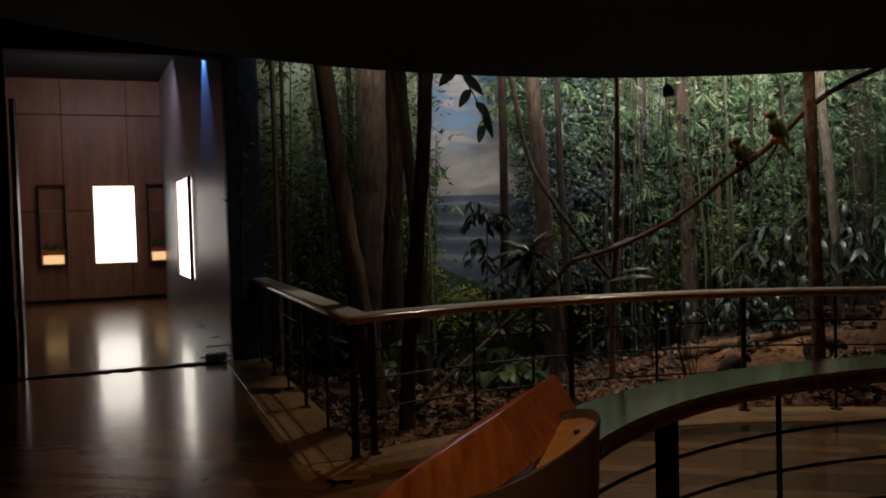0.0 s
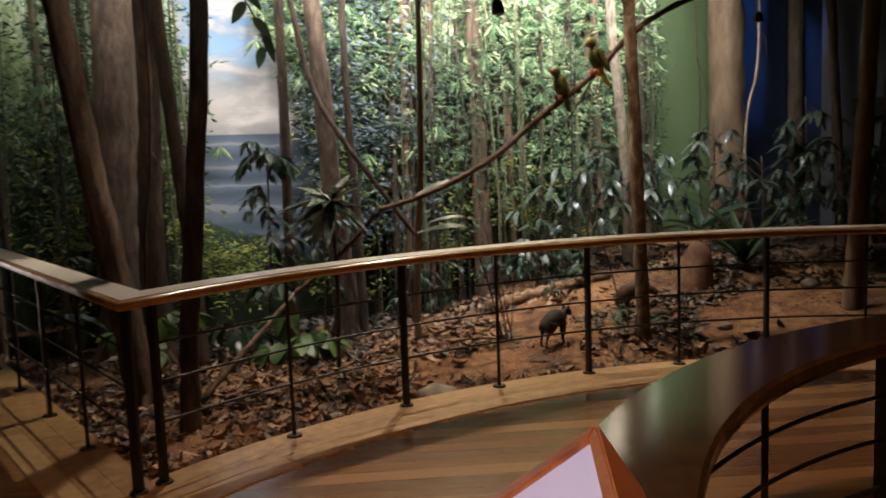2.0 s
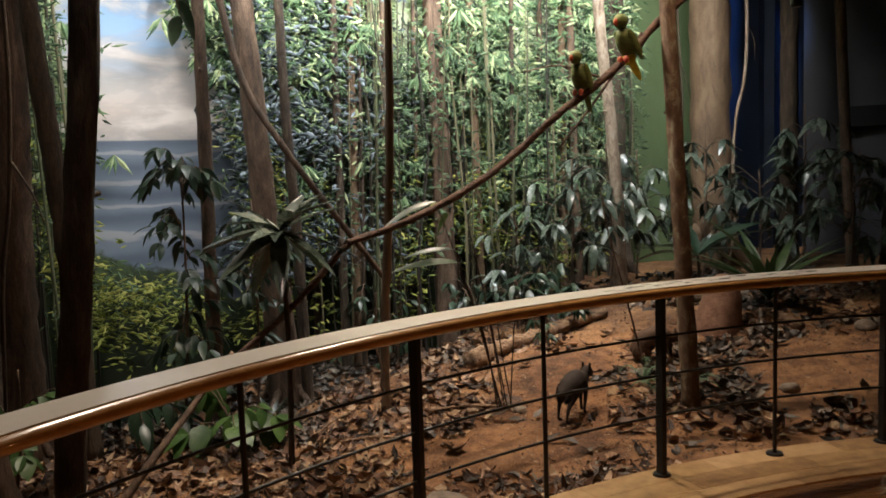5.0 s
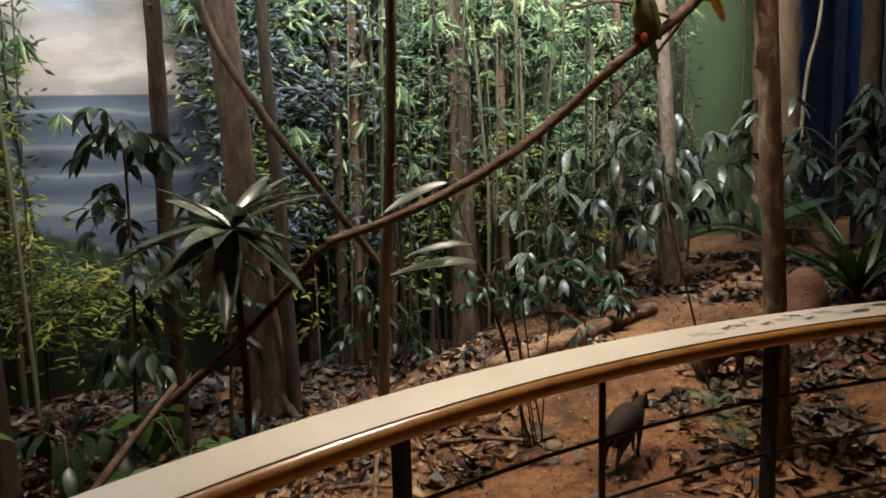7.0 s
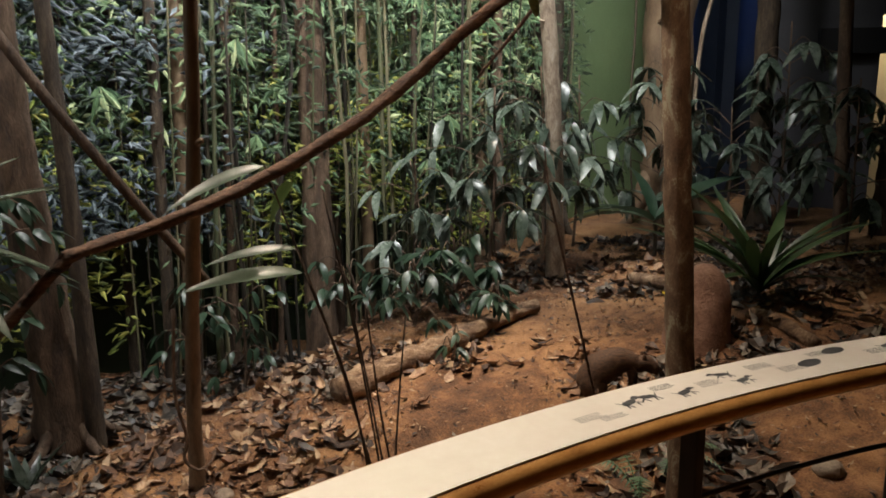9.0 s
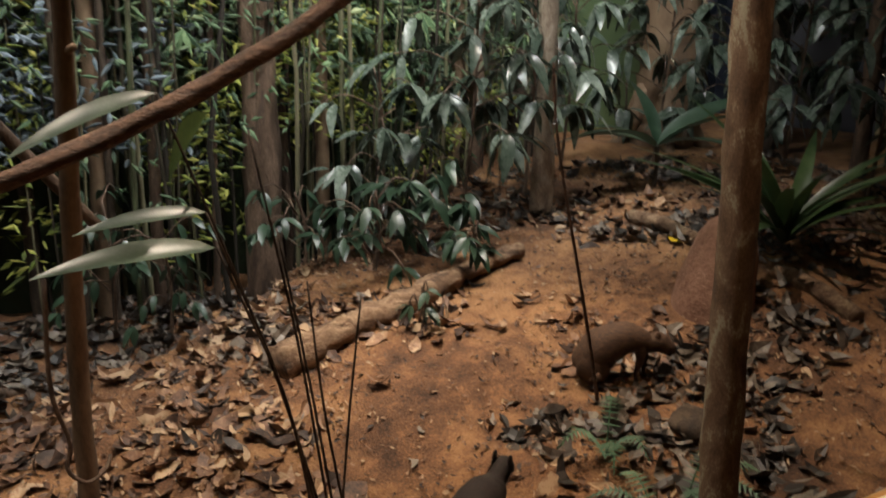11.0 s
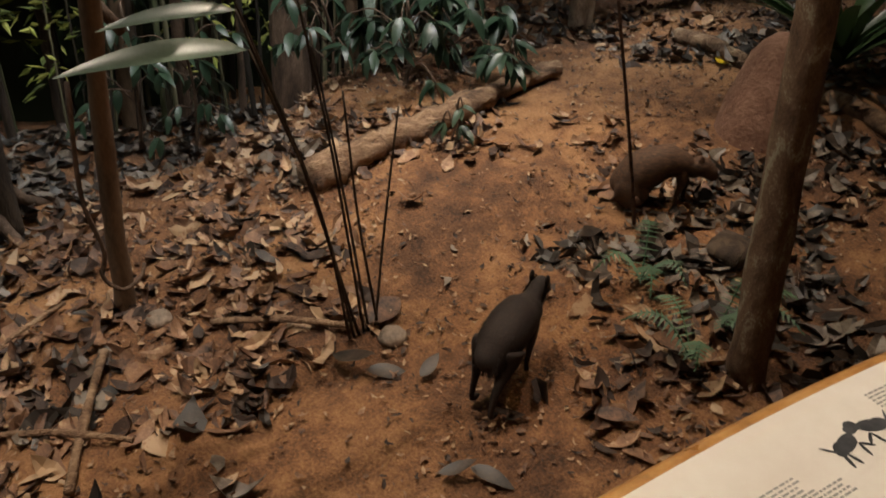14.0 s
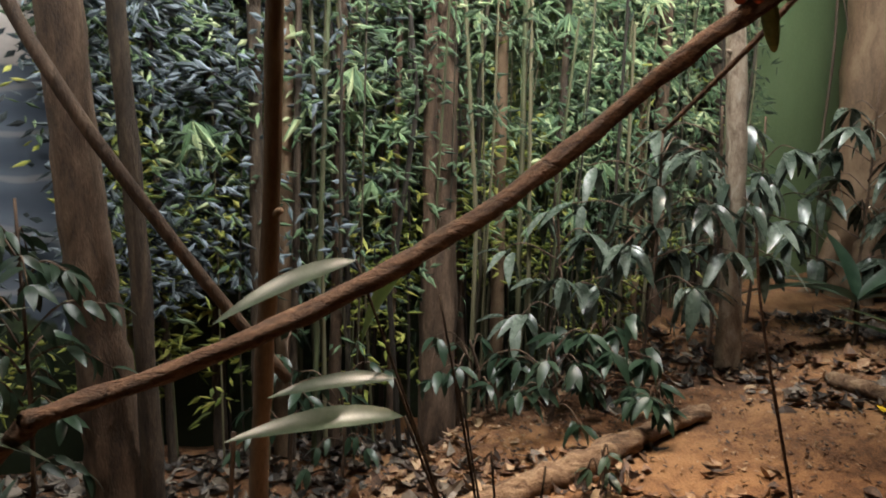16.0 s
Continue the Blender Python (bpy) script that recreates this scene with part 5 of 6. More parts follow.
# ---- plants ----
L_BROAD = leaf_mesh("leaf", 0.20, 0.075, LEAF_GLOSS, 0.35, 0.25, 6)
L_GREY = leaf_mesh("leaf", 0.17, 0.062, LEAF_GREY, 0.5, 0.25, 6)
L_DROOP = leaf_mesh("leaf", 0.27, 0.078, LEAF_GREY, 0.42, 0.22, 8, 0.5)
L_BUSH = leaf_mesh("leaf", 0.17, 0.062, LEAF_GLOSS, 0.35, 0.22, 6, 0.5)
L_BLADE = leaf_mesh("leaf", 0.75, 0.15, LEAF_GLOSS, 0.45, 0.25, 12, 0.5)
L_STRAP = leaf_mesh("leaf", 0.42, 0.085, LEAF_GREY, 0.2, 0.3, 9, 0.5)
L_LONG = leaf_mesh("leaf", 0.50, 0.085, LEAF_LONG, 0.22, 0.35, 11, 0.5)
L_NEST = leaf_mesh("leaf", 0.72, 0.07, LEAF_NEST, 0.5, 0.35, 12, 0.5)
L_SMALL = leaf_mesh("leaf", 0.13, 0.05, LEAF_GLOSS, 0.4, 0.25, 5)
L_ROUND = leaf_mesh("leaf", 0.24, 0.16, LEAF_MID, 0.3, 0.15, 7, 0.45)
L_BLACK = leaf_mesh("leaf", 0.24, 0.11, LEAF_GLOSS, 0.3, 0.2, 7, 0.5)


def shrub(base, height, spread, twigs, per, leaf, label, seed, lean=(0, 0), up=0.0, scale=1.0):
    """Branching shrub: a stem, arching twigs, and paired drooping leaves, each a part."""
    rnd = random.Random(seed)
    t = thing("shrub", base, label, "shrub")
    top = Vector((lean[0], lean[1], height))
    limb("stem", [(0, 0, -0.05), top * 0.5 + Vector((0.03, 0, 0)), top], 0.014, 0.007, BARK_BROWN, t, sides=6, n=10)
    for k in range(twigs):
        f = rnd.uniform(0.35, 1.0)
        a = k * 2.4 + rnd.uniform(-0.4, 0.4)
        root = top * f
        out = Vector((math.cos(a), math.sin(a), 0)) * spread * rnd.uniform(0.55, 1.0)
        tip = root + out + Vector((0, 0, rnd.uniform(-0.12, 0.18) + up))
        mid = root.lerp(tip, 0.5) + Vector((0, 0, 0.09))
        limb("twig", [root, mid, tip], 0.006, 0.003, BARK_BROWN, t, sides=5, n=8)
        line = smooth_line([root, mid, tip], per)
        for i in range(1, per + 1):
            h = math.atan2(out.y, out.x)
            for sgn in (-1, 1):
                place_leaf(leaf, t, line[i], h + sgn * rnd.uniform(0.5, 1.1), rnd.uniform(-1.05, -0.05), rnd.uniform(-0.6, 0.6), scale * rnd.uniform(0.75, 1.15))
        place_leaf(leaf, t, line[-1], math.atan2(out.y, out.x), rnd.uniform(-0.6, 0.1), 0, scale)
    return t


def whorl_shrub(base, height, spread, whorls, leaf, label, seed, low=0.35, scale=1.0):
    """Bare arching twigs, each ending in a whorl of long leaves that hang from its tip."""
    rnd = random.Random(seed)
    t = thing("shrub", base, label, "shrub")
    top = Vector((rnd.uniform(-0.1, 0.1), rnd.uniform(-0.1, 0.05), height))
    limb("stem", [(0, 0, -0.05), top * 0.5 + Vector((0.05, 0.02, 0)), top], 0.016, 0.008, BARK_BROWN, t, sides=6, n=12)
    for k in range(whorls):
        fk = low + (1 - low) * (k + 0.5) / whorls
        a = k * 2.4 + rnd.uniform(-0.5, 0.5)
        out = Vector((math.cos(a), math.sin(a), 0)) * spread * rnd.uniform(0.5, 1.0) * (1.15 - 0.4 * fk)
        root = top * (fk * 0.9)
        tip = root + out + Vector((0, 0, rnd.uniform(0.02, 0.16)))
        limb("twig", [root, root.lerp(tip, 0.55) + Vector((0, 0, 0.07)), tip], 0.006, 0.0035, BARK_BROWN, t, sides=5, n=8)
        count = rnd.randint(5, 8)
        for i in range(count):
            back = tip.lerp(root, 0.12 * (i % 3))
            place_leaf(leaf, t, back, a + (i / count - 0.5) * 4.6 + rnd.uniform(-0.25, 0.25), rnd.uniform(-1.0, 0.05), rnd.uniform(-0.35, 0.35), scale * rnd.uniform(0.7, 1.15))
    return t


def rosette(base, n, leaf, label, seed, rise=(0.1, 0.9), scale=1.0, name="rosette_plant", stalk=0.0):
    rnd = random.Random(seed)
    t = thing(name, base, label, "plant")
    if stalk:
        limb("stem", [(0, 0, -stalk), (0.02, 0, -stalk * 0.5), (0, 0, 0.02)], 0.02, 0.016, BARK_DARK, t, sides=7, n=8)
    for k in range(n):
        place_leaf(leaf, t, (0, 0, 0.02 * rnd.random()), k * 2.399 + rnd.uniform(-0.3, 0.3), rnd.uniform(*rise), rnd.uniform(-0.4, 0.4), scale * rnd.uniform(0.7, 1.1))
    return t


# spiky whorl before the painted sea
rosette((0.53, 7.95, 1.33), 26, L_STRAP, "whorl of dusty grey-green strap leaves on a dark stem", 1, (-0.75, 0.85), 1.25, "strap_leaf_plant", 1.45)
# two long pale leaves on thin stalks
lp = thing("long_leaf_plant", (2.27, 8.5, ground(2.27, 8.5)), "cluster of thin stalks bearing two long pale grey-green leaves", "plant")
for k, (tx, ty, tz) in enumerate(((1.87, 8.35, 1.01), (1.86, 8.42, 1.10), (1.75, 8.45, 1.45), (2.05, 8.6, 1.3), (2.15, 8.65, 0.95), (2.42, 8.55, 0.7), (2.2, 8.5, 0.8))):
    end = Vector((tx, ty, tz)) - lp.location
    limb("stalk", [(0.02 * k - 0.05, 0, -0.02), end * 0.5 + Vector((0.02, 0, 0)), end], 0.006, 0.004, BARK_DARK, lp, sides=5, n=12)
for tip, root, sc in (((1.38, 8.34, 1.02), (1.865, 8.35, 1.01), 1.0), ((1.50, 8.44, 1.09), (1.86, 8.42, 1.10), 0.8), ((1.35, 8.4, 1.33), (1.75, 8.45, 1.45), 0.95)):
    a, b = Vector(root), Vector(tip)
    d = b - a
    place_leaf(L_LONG, lp, a - lp.location, math.atan2(d.y, d.x), math.asin(d.z / d.length) + 0.1, -0.45, d.length / 0.5)
place_leaf(L_ROUND, lp, Vector((1.95, 8.7, 1.34)) - lp.location, radians(200), -0.6, 0.9, 1.1)
tn = thing("tendril", (1.45, 8.9, 0.1), "dry brown tendril curled round the foot of the sapling", "vine")
limb("stem", [Vector(p) - tn.location for p in ((1.44, 9.0, 0.75), (1.42, 8.98, 0.35), (1.46, 8.98, 0.12), (1.44, 8.97, 0.02), (1.50, 8.96, -0.05), (1.57, 9.0, -0.04), (1.60, 9.05, -0.01))], 0.010, 0.007, BARK_BROWN, tn, sides=6, n=26, wobble=0.4)
rd = thing("reed_stalk", (3.57, 8.53, ground(3.57, 8.53)), "single thin bare red-brown stalk", "stalk")
limb("stem", [(0, 0, -0.03), (-0.13, 0.0, 0.45), (-0.34, 0.0, 1.17), (-0.40, 0.0, 1.5)], 0.010, 0.004, REDBRANCH, rd, sides=6, n=14)

# shrubs round the pale trunk and the log
whorl_shrub(g(4.15, 10.75), 1.65, 0.62, 17, L_DROOP, "tall shrub with whorls of drooping dusty grey-green leaves", 2)
whorl_shrub(g(4.75, 10.85), 1.7, 0.55, 15, L_DROOP, "tall shrub with whorls of drooping dusty grey-green leaves", 3)
whorl_shrub(g(3.65, 11.0), 1.3, 0.5, 12, L_DROOP, "shrub with whorls of drooping dusty grey-green leaves", 4, 0.3, 0.9)
whorl_shrub(g(5.4, 11.3), 1.6, 0.55, 13, L_DROOP, "shrub with whorls of pale dusty leaves before the green wall", 9)
whorl_shrub(g(6.3, 11.2), 1.9, 0.6, 15, L_DROOP, "shrub with whorls of pale dusty leaves before the green wall", 10)
whorl_shrub(g(6.9, 10.9), 1.3, 0.6, 12, L_DROOP, "broad-leaved shrub before the tan trunk", 35, 0.3, 1.2)
whorl_shrub(g(3.3, 10.35), 0.55, 0.42, 14, L_BUSH, "low bushy shrub with glossy dark green leaves", 5, 0.2)
whorl_shrub(g(3.65, 10.45), 0.6, 0.45, 14, L_BUSH, "low bushy shrub with glossy dark green leaves", 6, 0.2)
whorl_shrub(g(3.0, 10.7), 0.5, 0.36, 10, L_BUSH, "low bushy shrub with glossy dark green leaves", 36, 0.2, 0.9)
whorl_shrub(g(3.78, 9.98), 0.34, 0.17, 5, L_BUSH, "small seedling with dark hanging leaves beside the log", 7, 0.4, 0.8)
whorl_shrub(g(3.15, 9.48), 0.3, 0.08, 3, L_BUSH, "thin upright seedling before the log", 19, 0.3, 0.55)
rosette(g(5.75, 10.6, -0.3), 7, L_BLADE, "plant with a few long broad dark green blades", 37, (0.25, 1.1), 1.15, "broad_blade_plant", 0.4)
whorl_shrub(g(7.6, 10.9), 2.1, 0.6, 16, L_DROOP, "dark shrub with long hanging leaves in shade", 11, 0.35, 1.1)
whorl_shrub(g(7.2, 9.8), 1.6, 0.6, 13, L_DROOP, "dark shrub with long hanging leaves in shade", 12, 0.35, 1.1)
shrub(g(8.4, 10.8), 1.5, 0.6, 12, 4, L_BROAD, "dark glossy shrub in shade", 13)
shrub(g(2.2, 10.9), 0.7, 0.35, 6, 3, L_SMALL, "thin dark shrub in the hollow", 8)
shrub(g(0.0, 9.5), 2.15, 0.34, 22, 4, L_SMALL, "thin sapling with dark leaves before the painted sea", 14, (0.1, 0), 0.0, 1.25)
shrub(g(0.62, 9.9), 2.0, 0.36, 18, 4, L_SMALL, "thin sapling with dark leaves before the painted sea", 34, (0.05, 0), 0.0, 1.0)
shrub(g(0.28, 8.9), 0.28, 0.36, 7, 3, L_ROUND, "low plant with broad pale green leaves", 15, (0, -0.05), 0.1, 0.9)
shrub(g(-0.35, 9.2), 0.55, 0.4, 7, 3, L_BROAD, "dark leafy shrub between the trunks", 16)
shrub(g(-1.1, 8.5), 0.9, 0.4, 6, 3, L_ROUND, "broad-leaved green plant between the trunks", 17, (0.1, -0.1), 0.1, 0.7)
shrub(g(-1.9, 9.2), 1.2, 0.45, 8, 4, L_SMALL, "dark leafy shrub in the shade", 18)
shrub(g(1.9, 11.0), 0.9, 0.4, 8, 4, L_SMALL, "dark shrub at the foot of the backdrop", 21)
rosette(g(5.43, 9.14, -0.04), 26, L_NEST, "bird's-nest fern with long arching green fronds", 22, (0.7, 1.4), 1.25, "nest_fern")
rosette(g(0.3, 10.6, 0.0), 16, L_STRAP, "spiky yellow-green palm seedling by the painted shore", 24, (0.2, 1.2), 0.9, "palm_seedling")
rosette(g(0.75, 9.95, 0.0), 16, L_STRAP, "spiky green palm seedling by the painted shore", 25, (0.2, 1.2), 0.8, "palm_seedling")
rosette(g(-0.4, 10.4, 0.0), 14, L_STRAP, "spiky green palm seedling by the painted shore", 26, (0.2, 1.2), 0.8, "palm_seedling")

# dark leafy twig hanging from the canopy
hl = thing("hanging_twig", (0.05, 8.75, 3.3), "drooping twig with large dark backlit leaves", "leafy twig")
limb("stem", [(-0.65, 0, 1.1), (-0.4, 0, 0.5), (-0.2, 0, 0.05), (0.0, 0, -0.35), (0.06, 0, -0.6)], 0.012, 0.005, BARK_DARK, hl, sides=6, n=20)
for k, (dx, dz, hd, pt, sc) in enumerate(((-0.3, 0.25, 0.2, -0.5, 1.3), (-0.42, 0.45, 2.8, -0.3, 1.4), (-0.18, 0.0, 0.1, -0.6, 1.3), (-0.25, 0.1, 3.0, -0.7, 1.2), (-0.05, -0.3, 0.2, -0.7, 1.2), (0.02, -0.45, 0.3, -0.9, 1.2), (0.04, -0.55, 2.9, -1.2, 0.9), (-0.5, 0.7, 0.4, -0.2, 1.5), (-0.55, 0.6, 2.6, -0.5, 1.5), (-0.1, -0.15, 2.9, -0.9, 1.0), (-0.45, 0.3, 3.3, -0.6, 1.3))):
    place_leaf(L_BLACK, hl, (dx, 0, dz), hd, pt, 1.1, sc)


def fern(base, n, seed, label):
    rnd = random.Random(seed)
    t = thing("fern", base, label, "fern")
    for k in range(n):
        a, ln = rnd.uniform(0, 6.28), rnd.uniform(0.18, 0.3)
        bm = bmesh.new()
        side = Vector((-math.sin(a), math.cos(a), 0))
        for i in range(14):
            f = (i + 1) / 14
            c = Vector((math.cos(a), math.sin(a), 0)) * ln * f + Vector((0, 0, 0.16 * math.sin(f * 2.4)))
            w = 0.055 * math.sin(math.pi * (0.15 + 0.85 * f)) + 0.006
            for s in (-1, 1):
                tip = c + side * s * w + Vector((math.cos(a), math.sin(a), 0)) * 0.015 - Vector((0, 0, 0.012))
                q = Vector((math.cos(a), math.sin(a), 0)) * 0.007
                bm.faces.new([bm.verts.new(v) for v in (c - q, tip, c + q)])
        tube(bm, [Vector((math.cos(a), math.sin(a), 0)) * ln * i / 6 + Vector((0, 0, 0.16 * math.sin(i / 6 * 2.4))) for i in range(7)], [0.003] * 7, 4)
        part("frond", bm, FERN, t)
    return t


fern(g(3.33, 8.2, 0.0), 4, 1, "small pale green fern on the soil")
fern(g(3.42, 7.85, 0.0), 4, 2, "small pale green fern beside the trunk")
fern(g(3.2, 7.75, 0.0), 3, 3, "small pale green fern beside the trunk")
fern(g(-0.1, 9.1, 0.0), 4, 4, "small fern in the hollow")
yl = new("fallen_leaf", leaf_mesh("fallen_leaf", 0.16, 0.10, YELLOW, 0.1, 0.1, 6))
yl.location, yl.rotation_euler = (4.96, 9.57, ground(4.96, 9.57) + 0.03), (0.2, 0.1, 0.4)
tagged(yl, "bright yellow fallen leaf on the soil", "leaf")



def fallen(x, y, length, width, turn, material, label, curl):
    ob = new("fallen_leaf", leaf_mesh("fallen_leaf", length, width, material, curl, 0.25, 8))
    ob.location, ob.rotation_euler = (x, y, ground(x, y) + 0.03), (0.15, -0.12, turn)
    return tagged(ob, label, "leaf", "large fallen leaves")


fallen(2.3, 8.5, 0.19, 0.12, 0.5, LITTER_BROWN, "broad pale brown fallen leaf lying on the soil", 0.05)
fallen(2.12, 8.42, 0.2, 0.07, -1.0, LITTER_DARK, "long dark curled leaf on the soil", -0.35)
fallen(2.2, 8.3, 0.18, 0.07, -0.6, LITTER_DARK, "long dark curled leaf on the soil", 0.3)
fallen(2.34, 8.15, 0.11, 0.05, 0.5, LITTER_DARK, "dark curled leaf on the soil", -0.3)
fallen(1.2, 9.55, 0.22, 0.07, -0.1, LITTER_BROWN, "long tan fallen leaf on the soil", 0.1)
fallen(2.76, 7.72, 0.15, 0.06, -0.7, LITTER_BROWN, "tan fallen leaf on the soil", 0.1)
fallen(2.3, 7.72, 0.15, 0.055, -1.0, LITTER_DARK, "broad dark curled leaf on the soil", 0.25)
fallen(2.2, 7.74, 0.12, 0.045, -0.3, LITTER_DARK, "broad dark curled leaf on the soil", -0.3)


# ---- leaf litter ----
def litter(name, count, seed, material, label, size, dense, sharp=0.16):
    rnd = random.Random(seed)
    verts, faces = [], []
    made = 0
    rows = ((0.0, 0.06), (0.2, 0.7), (0.45, 1.0), (0.7, 0.85), (0.9, 0.4), (1.0, 0.04))
    while made < count:
        x, y = rnd.uniform(-2.6, 7.8), rnd.uniform(5.6, 11.4)
        off = math.hypot(x - CX, y - CY) - R
        if off < 0.14 or (x < CORNER.x + 0.3 and left_side(x, y) < 0.12) or y > mural_at(x) - 0.1:
            continue
        field = noise.noise(Vector((x * 0.9, y * 0.9, seed))) + 0.6 * noise.noise(Vector((x * 2.6, y * 2.6, seed + 4)))
        if field + dense(x, y) < rnd.gauss(0, sharp):
            continue
        made += 1
        ln = size * rnd.uniform(0.45, 1.45)
        w = ln * rnd.uniform(0.28, 0.6)
        a, tip, rol, curl, bend = rnd.uniform(0, 6.28), rnd.gauss(0, 0.3), rnd.gauss(0, 0.45), rnd.uniform(-0.6, 1.7), rnd.gauss(0, 0.5)
        cup = rnd.uniform(-0.3, 1.0)
        rot = Euler((rol, tip, a)).to_matrix()
        c = Vector((x, y, ground(x, y) + 0.006 + 0.02 * rnd.random() ** 2))
        k = len(verts)
        for t, ww in rows:
            for s in (-1, 0, 1):
                ws = w * 0.5 * ww * rnd.uniform(0.5, 1.35)
                q = Vector(((t - 0.5) * ln, s * ws + bend * ln * (t - 0.5) ** 2, curl * ln * ((t - 0.45) ** 2) + abs(s) * ws * cup * rnd.uniform(0.5, 1.2)))
                verts.append(tuple(c + rot @ q))
        for i in range(len(rows) - 1):
            for s in range(2):
                p = k + i * 3 + s
                faces.append((p, p + 3, p + 4, p + 1))
    me = bpy.data.meshes.new(name)
    me.from_pydata(verts, [], faces)
    me.materials.append(material)
    return tagged(new(name, me), label, "leaf litter", "", "stuff")


def bare(x, y):
    """Trodden patches that stay clear of leaves."""
    return sum(d * math.exp(-((x - px) ** 2 + (y - py) ** 2) / s ** 2) for px, py, s, d in ((3.3, 9.1, 0.5, 0.8), (2.05, 8.05, 0.45, 0.8), (1.75, 7.85, 0.35, 0.6), (2.45, 8.1, 0.3, 0.6), (2.1, 7.55, 0.35, 0.7), (4.3, 9.5, 0.5, 0.5), (4.3, 7.6, 0.6, 0.7), (1.2, 6.9, 0.35, 0.5), (5.0, 7.5, 0.5, 0.5), (3.0, 7.1, 0.4, 0.5)))


# behind the ridge only dark leaves lie: part litter, part shade put into colour
litter("leaf_litter", 5600, 3, LITTER_BROWN, "dry curled brown leaves strewn over the soil", 0.11, lambda x, y: 0.30 - 0.20 * max(0.0, x - 1.7) + 0.12 * max(0.0, x - 4.2) - bare(x, y) - 1.1 * ease((y - ridge_y(x)) / 0.3))
litter("leaf_litter", 6800, 7, LITTER_DARK, "dark grey decayed leaves in drifts, packed in the hollow to darken it like shade", 0.115, lambda x, y: -0.22 + 1.5 * ease((y - ridge_y(x)) / 0.25) - 0.8 * bare(x, y) + 0.5 * math.exp(-((x - 3.75) ** 2 + (y - 7.95) ** 2) / 0.3) + 0.4 * math.exp(-((x - 2.95) ** 2 + (y - 8.5) ** 2) / 0.12))
litter("leaf_crumbs", 22000, 9, LITTER_BROWN, "small leaf crumbs and bark chips on the soil", 0.028, lambda x, y: 0.15 - 0.15 * bare(x, y) - 1.5 * ease((y - ridge_y(x)) / 0.3), 0.5)

# ---- boards of the floor, piece by piece ----
deck = new("floor_border", None)
deck.location = (0, 0, 0)
tagged(deck, "pale oak border boards along the railing", "floor", "", "structure")
bm = bmesh.new()
arc_slab(bm, R - 0.42, R + 0.09, -42.6, 60, -0.45, -0.03, 90)
part("deck_base", bm, BLACK, deck)
for ring, (r0, r1) in enumerate(((R - 0.42, R - 0.255), (R - 0.252, R - 0.085), (R - 0.082, R + 0.09))):
    d = -42.4 + ring * 3.1
    first = -42.4
    while first < 60:
        nxt = min(60, d + 9.3)
        bm = bmesh.new()
        arc_slab(bm, r0, r1, first + 0.012, nxt - 0.012, -0.03, 0.0, 8)
        part("board", bm, DECK, deck)
        first = nxt
        d = nxt
LDN = LD.normalized()
side_n = Vector((-LDN.y, LDN.x, 0))
for ring in range(3):
    s = 0.0
    step = 1.1 + 0.23 * ring
    while s < LD.length + 0.1:
        e = min(LD.length + 0.1, s + step)
        bm = bmesh.new()
        c = CORNER + LDN * ((s + e) / 2) + side_n * (-0.02 + 0.165 * ring)
        box(bm, (c.x, c.y, -0.0145), (e - s - 0.004, 0.162, 0.03), math.atan2(LDN.y, LDN.x))
        part("board", bm, DECK, deck)
        s, step = e, 1.5

bm = bmesh.new()
pa, pc = on_arc(-42.4, R - 0.46), CORNER + side_n * 0.43
pb = CORNER + ((pa + pc) / 2 - CORNER) * 1.6
low = [bm.verts.new((p.x, p.y, -0.03)) for p in (CORNER, pa, pb, pc)]
high = [bm.verts.new((p.x, p.y, -0.009)) for p in (CORNER, pa, pb, pc)]
bm.faces.new(high)
for k in range(4):
    bm.faces.new((low[k], low[(k + 1) % 4], high[(k + 1) % 4], high[k]))
bmesh.ops.recalc_face_normals(bm, faces=bm.faces)
part("board", bm, DECK, deck)

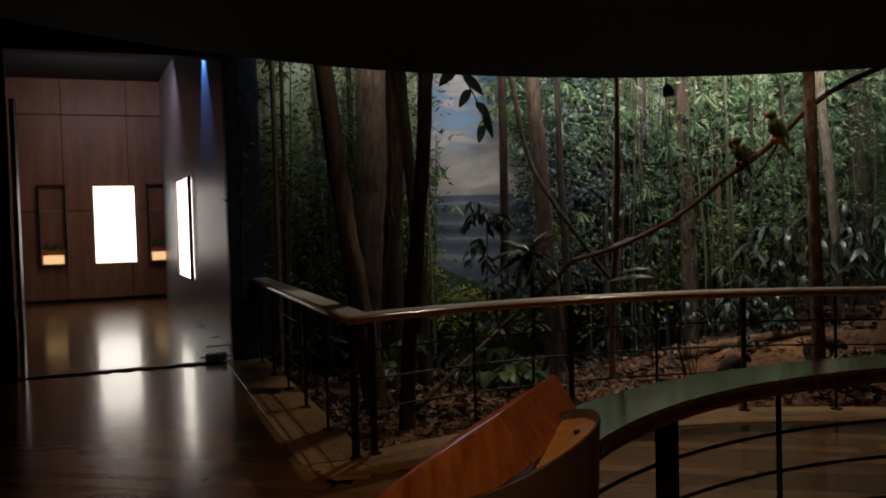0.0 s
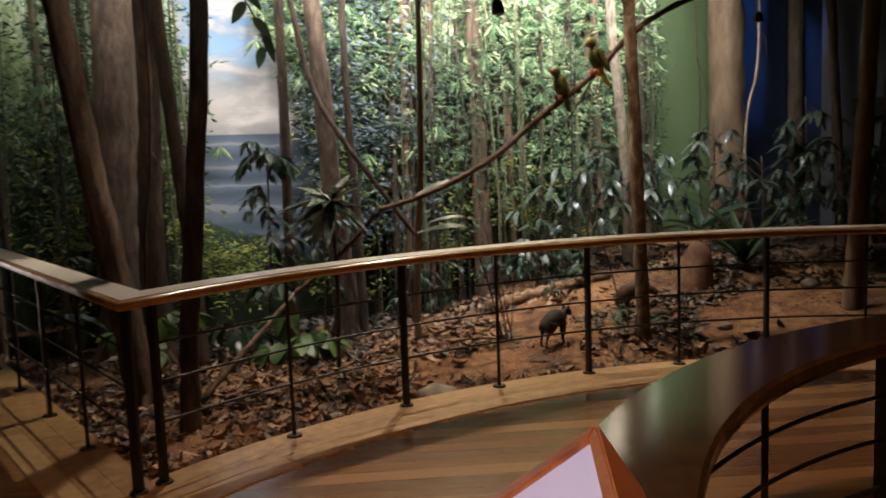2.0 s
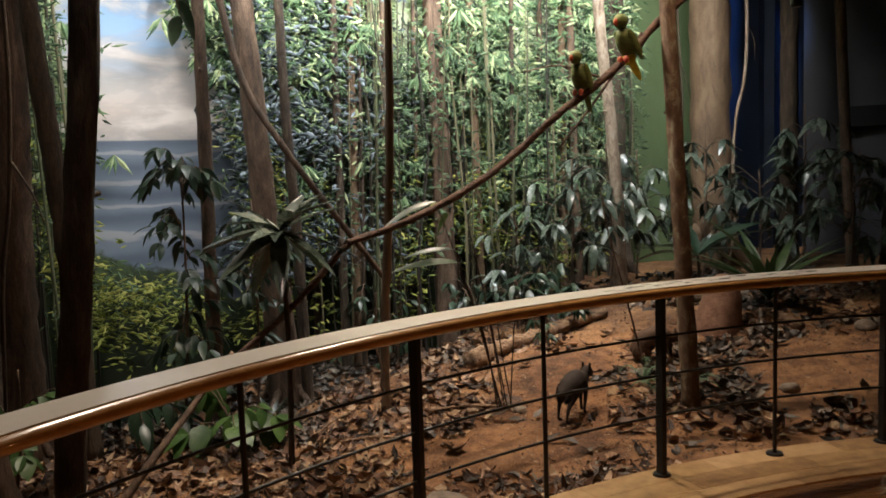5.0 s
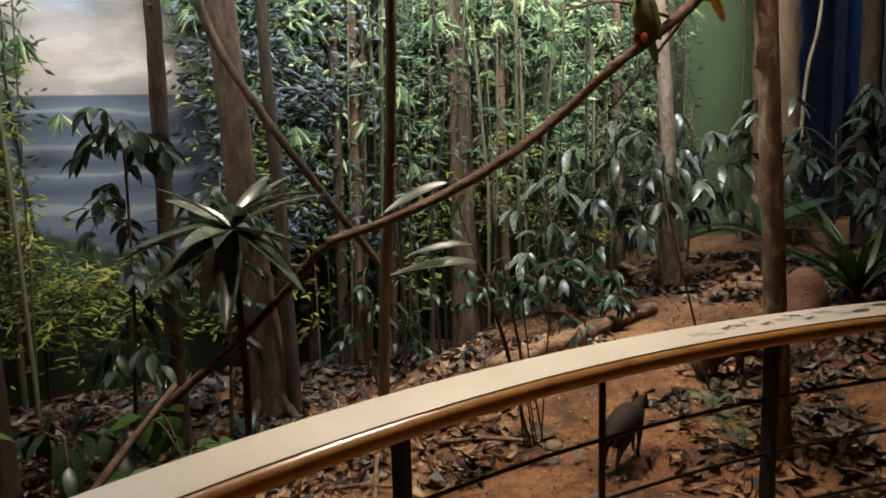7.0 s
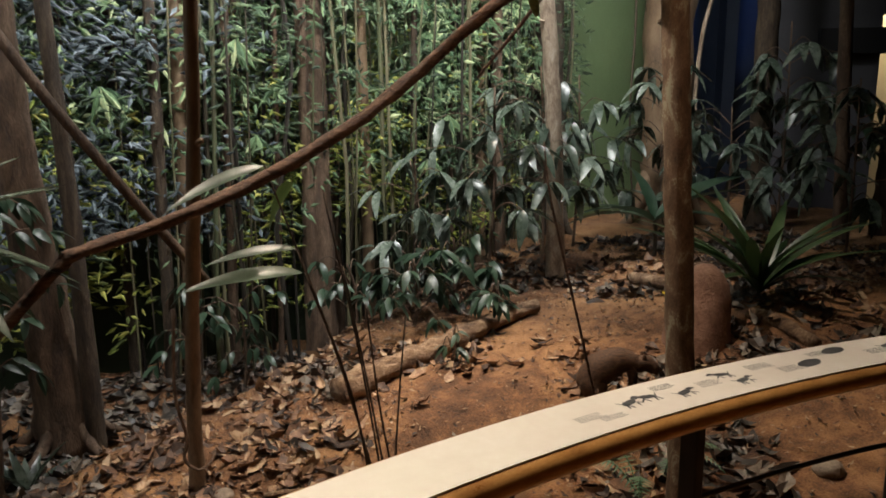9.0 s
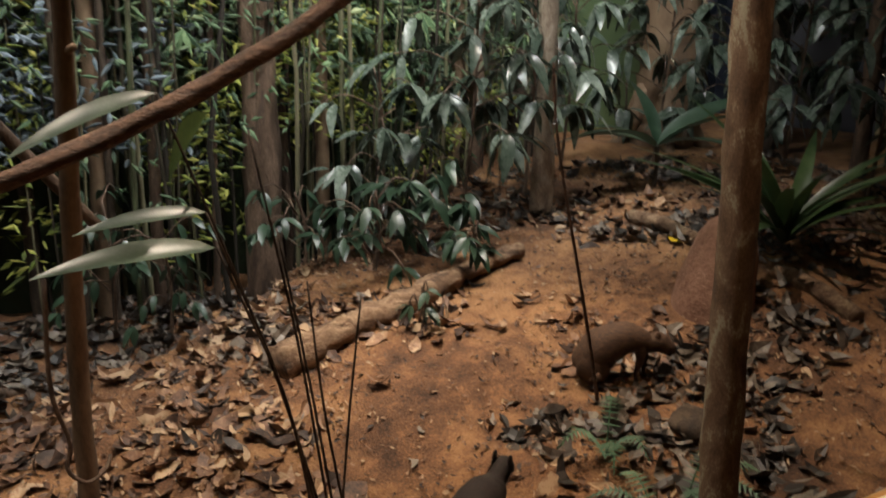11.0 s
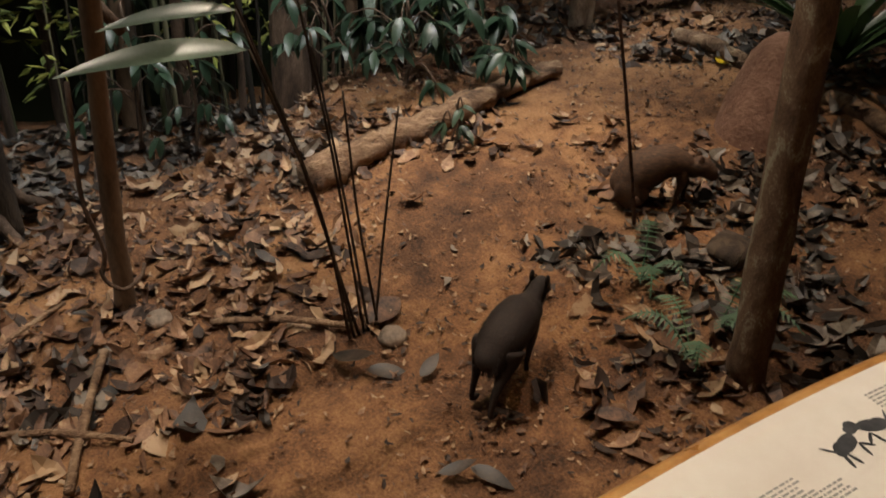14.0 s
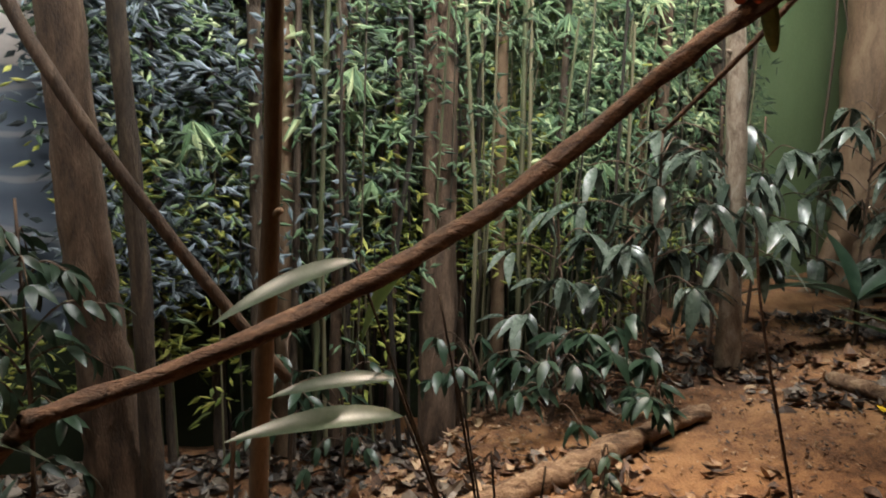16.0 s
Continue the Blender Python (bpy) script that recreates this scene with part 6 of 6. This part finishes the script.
floor = new("floor", None)
tagged(floor, "glossy honey-oak boards of the walkway", "floor", "", "structure")
bm = bmesh.new()
box(bm, (0, 0, 0), (1.0, 1.0, 1.0))
board_mesh = finish(bm, "board", FLOOR, False)
FT = radians(-10)
fu, fv = Vector((math.cos(FT), math.sin(FT), 0)), Vector((-math.sin(FT), math.cos(FT), 0))
rest = bmesh.new()
random.seed(31)
near = 0


def on_floor(p):
    off = math.hypot(p.x - CX, p.y - CY)
    if p.y > 9.35 + (p.x + 3.3) * 0.42 or p.y < -5.4:
        return False
    return off < R - 0.40 or (p.x < -0.5 and left_side(p.x, p.y) < -0.33 and off < 20)


for row in range(-42, 130):
    v = 0.13 * row + 0.06
    u, start = -14.0, None
    while u < 9.0:
        ok = on_floor(fu * u + fv * v)
        if ok and start is None:
            start = u
        if start is not None and (not ok or u - start >= 2.2 - (0.83 * row % 1.1 if start < -13.9 else 0)):
            mid_u, ln = (start + u) / 2, u - start
            c = fu * mid_u + fv * v
            if ln > 0.05:
                if -3.5 < c.x < 4.2 and 0.6 < c.y < 8.0 and near < 300:
                    o = new("board", board_mesh)
                    o.parent = floor
                    o.matrix_basis = Matrix.Translation((c.x, c.y, -0.0225)) @ Matrix.Rotation(FT, 4, "Z") @ Matrix.Diagonal((ln - 0.002, 0.1280, 0.03, 1))
                    near += 1
                else:
                    box(rest, (c.x, c.y, -0.0225), (ln - 0.002, 0.1280, 0.03), FT)
            start = u if ok else None
        u += 0.04
part("boards", rest, FLOOR, floor, "further oak boards")["kind"] = "stuff"
# corridor floor and threshold
bm = bmesh.new()
random.seed(4)
for row in range(0, 84):
    u = -6.0 + (row * 0.71) % 2.4
    while u < 4.0:
        c = Vector((-4.3, 9.1, 0)) + Vector((math.cos(radians(24)), math.sin(radians(24)), 0)) * (u + 1.2) + Vector((-math.sin(radians(24)), math.cos(radians(24)), 0)) * (0.1 + 0.14 * row)
        if c.x < -3.5 - (c.y - 9.7) * 0.37 + 1.2:
            box(bm, (c.x, c.y, -0.0235), (2.397, 0.1375, 0.03), radians(24))
        u += 2.4
tagged(part("floor_corridor", bm, FLOOR), "glossy oak boards of the corridor", "floor", "", "structure")
bm = bmesh.new()
box(bm, (-4.35, 9.1, 0.003), (2.4, 0.10, 0.014), radians(24), 0.004)
tagged(part("threshold", bm, DRUM), "dark metal threshold strip in the doorway", "threshold", "", "structure")
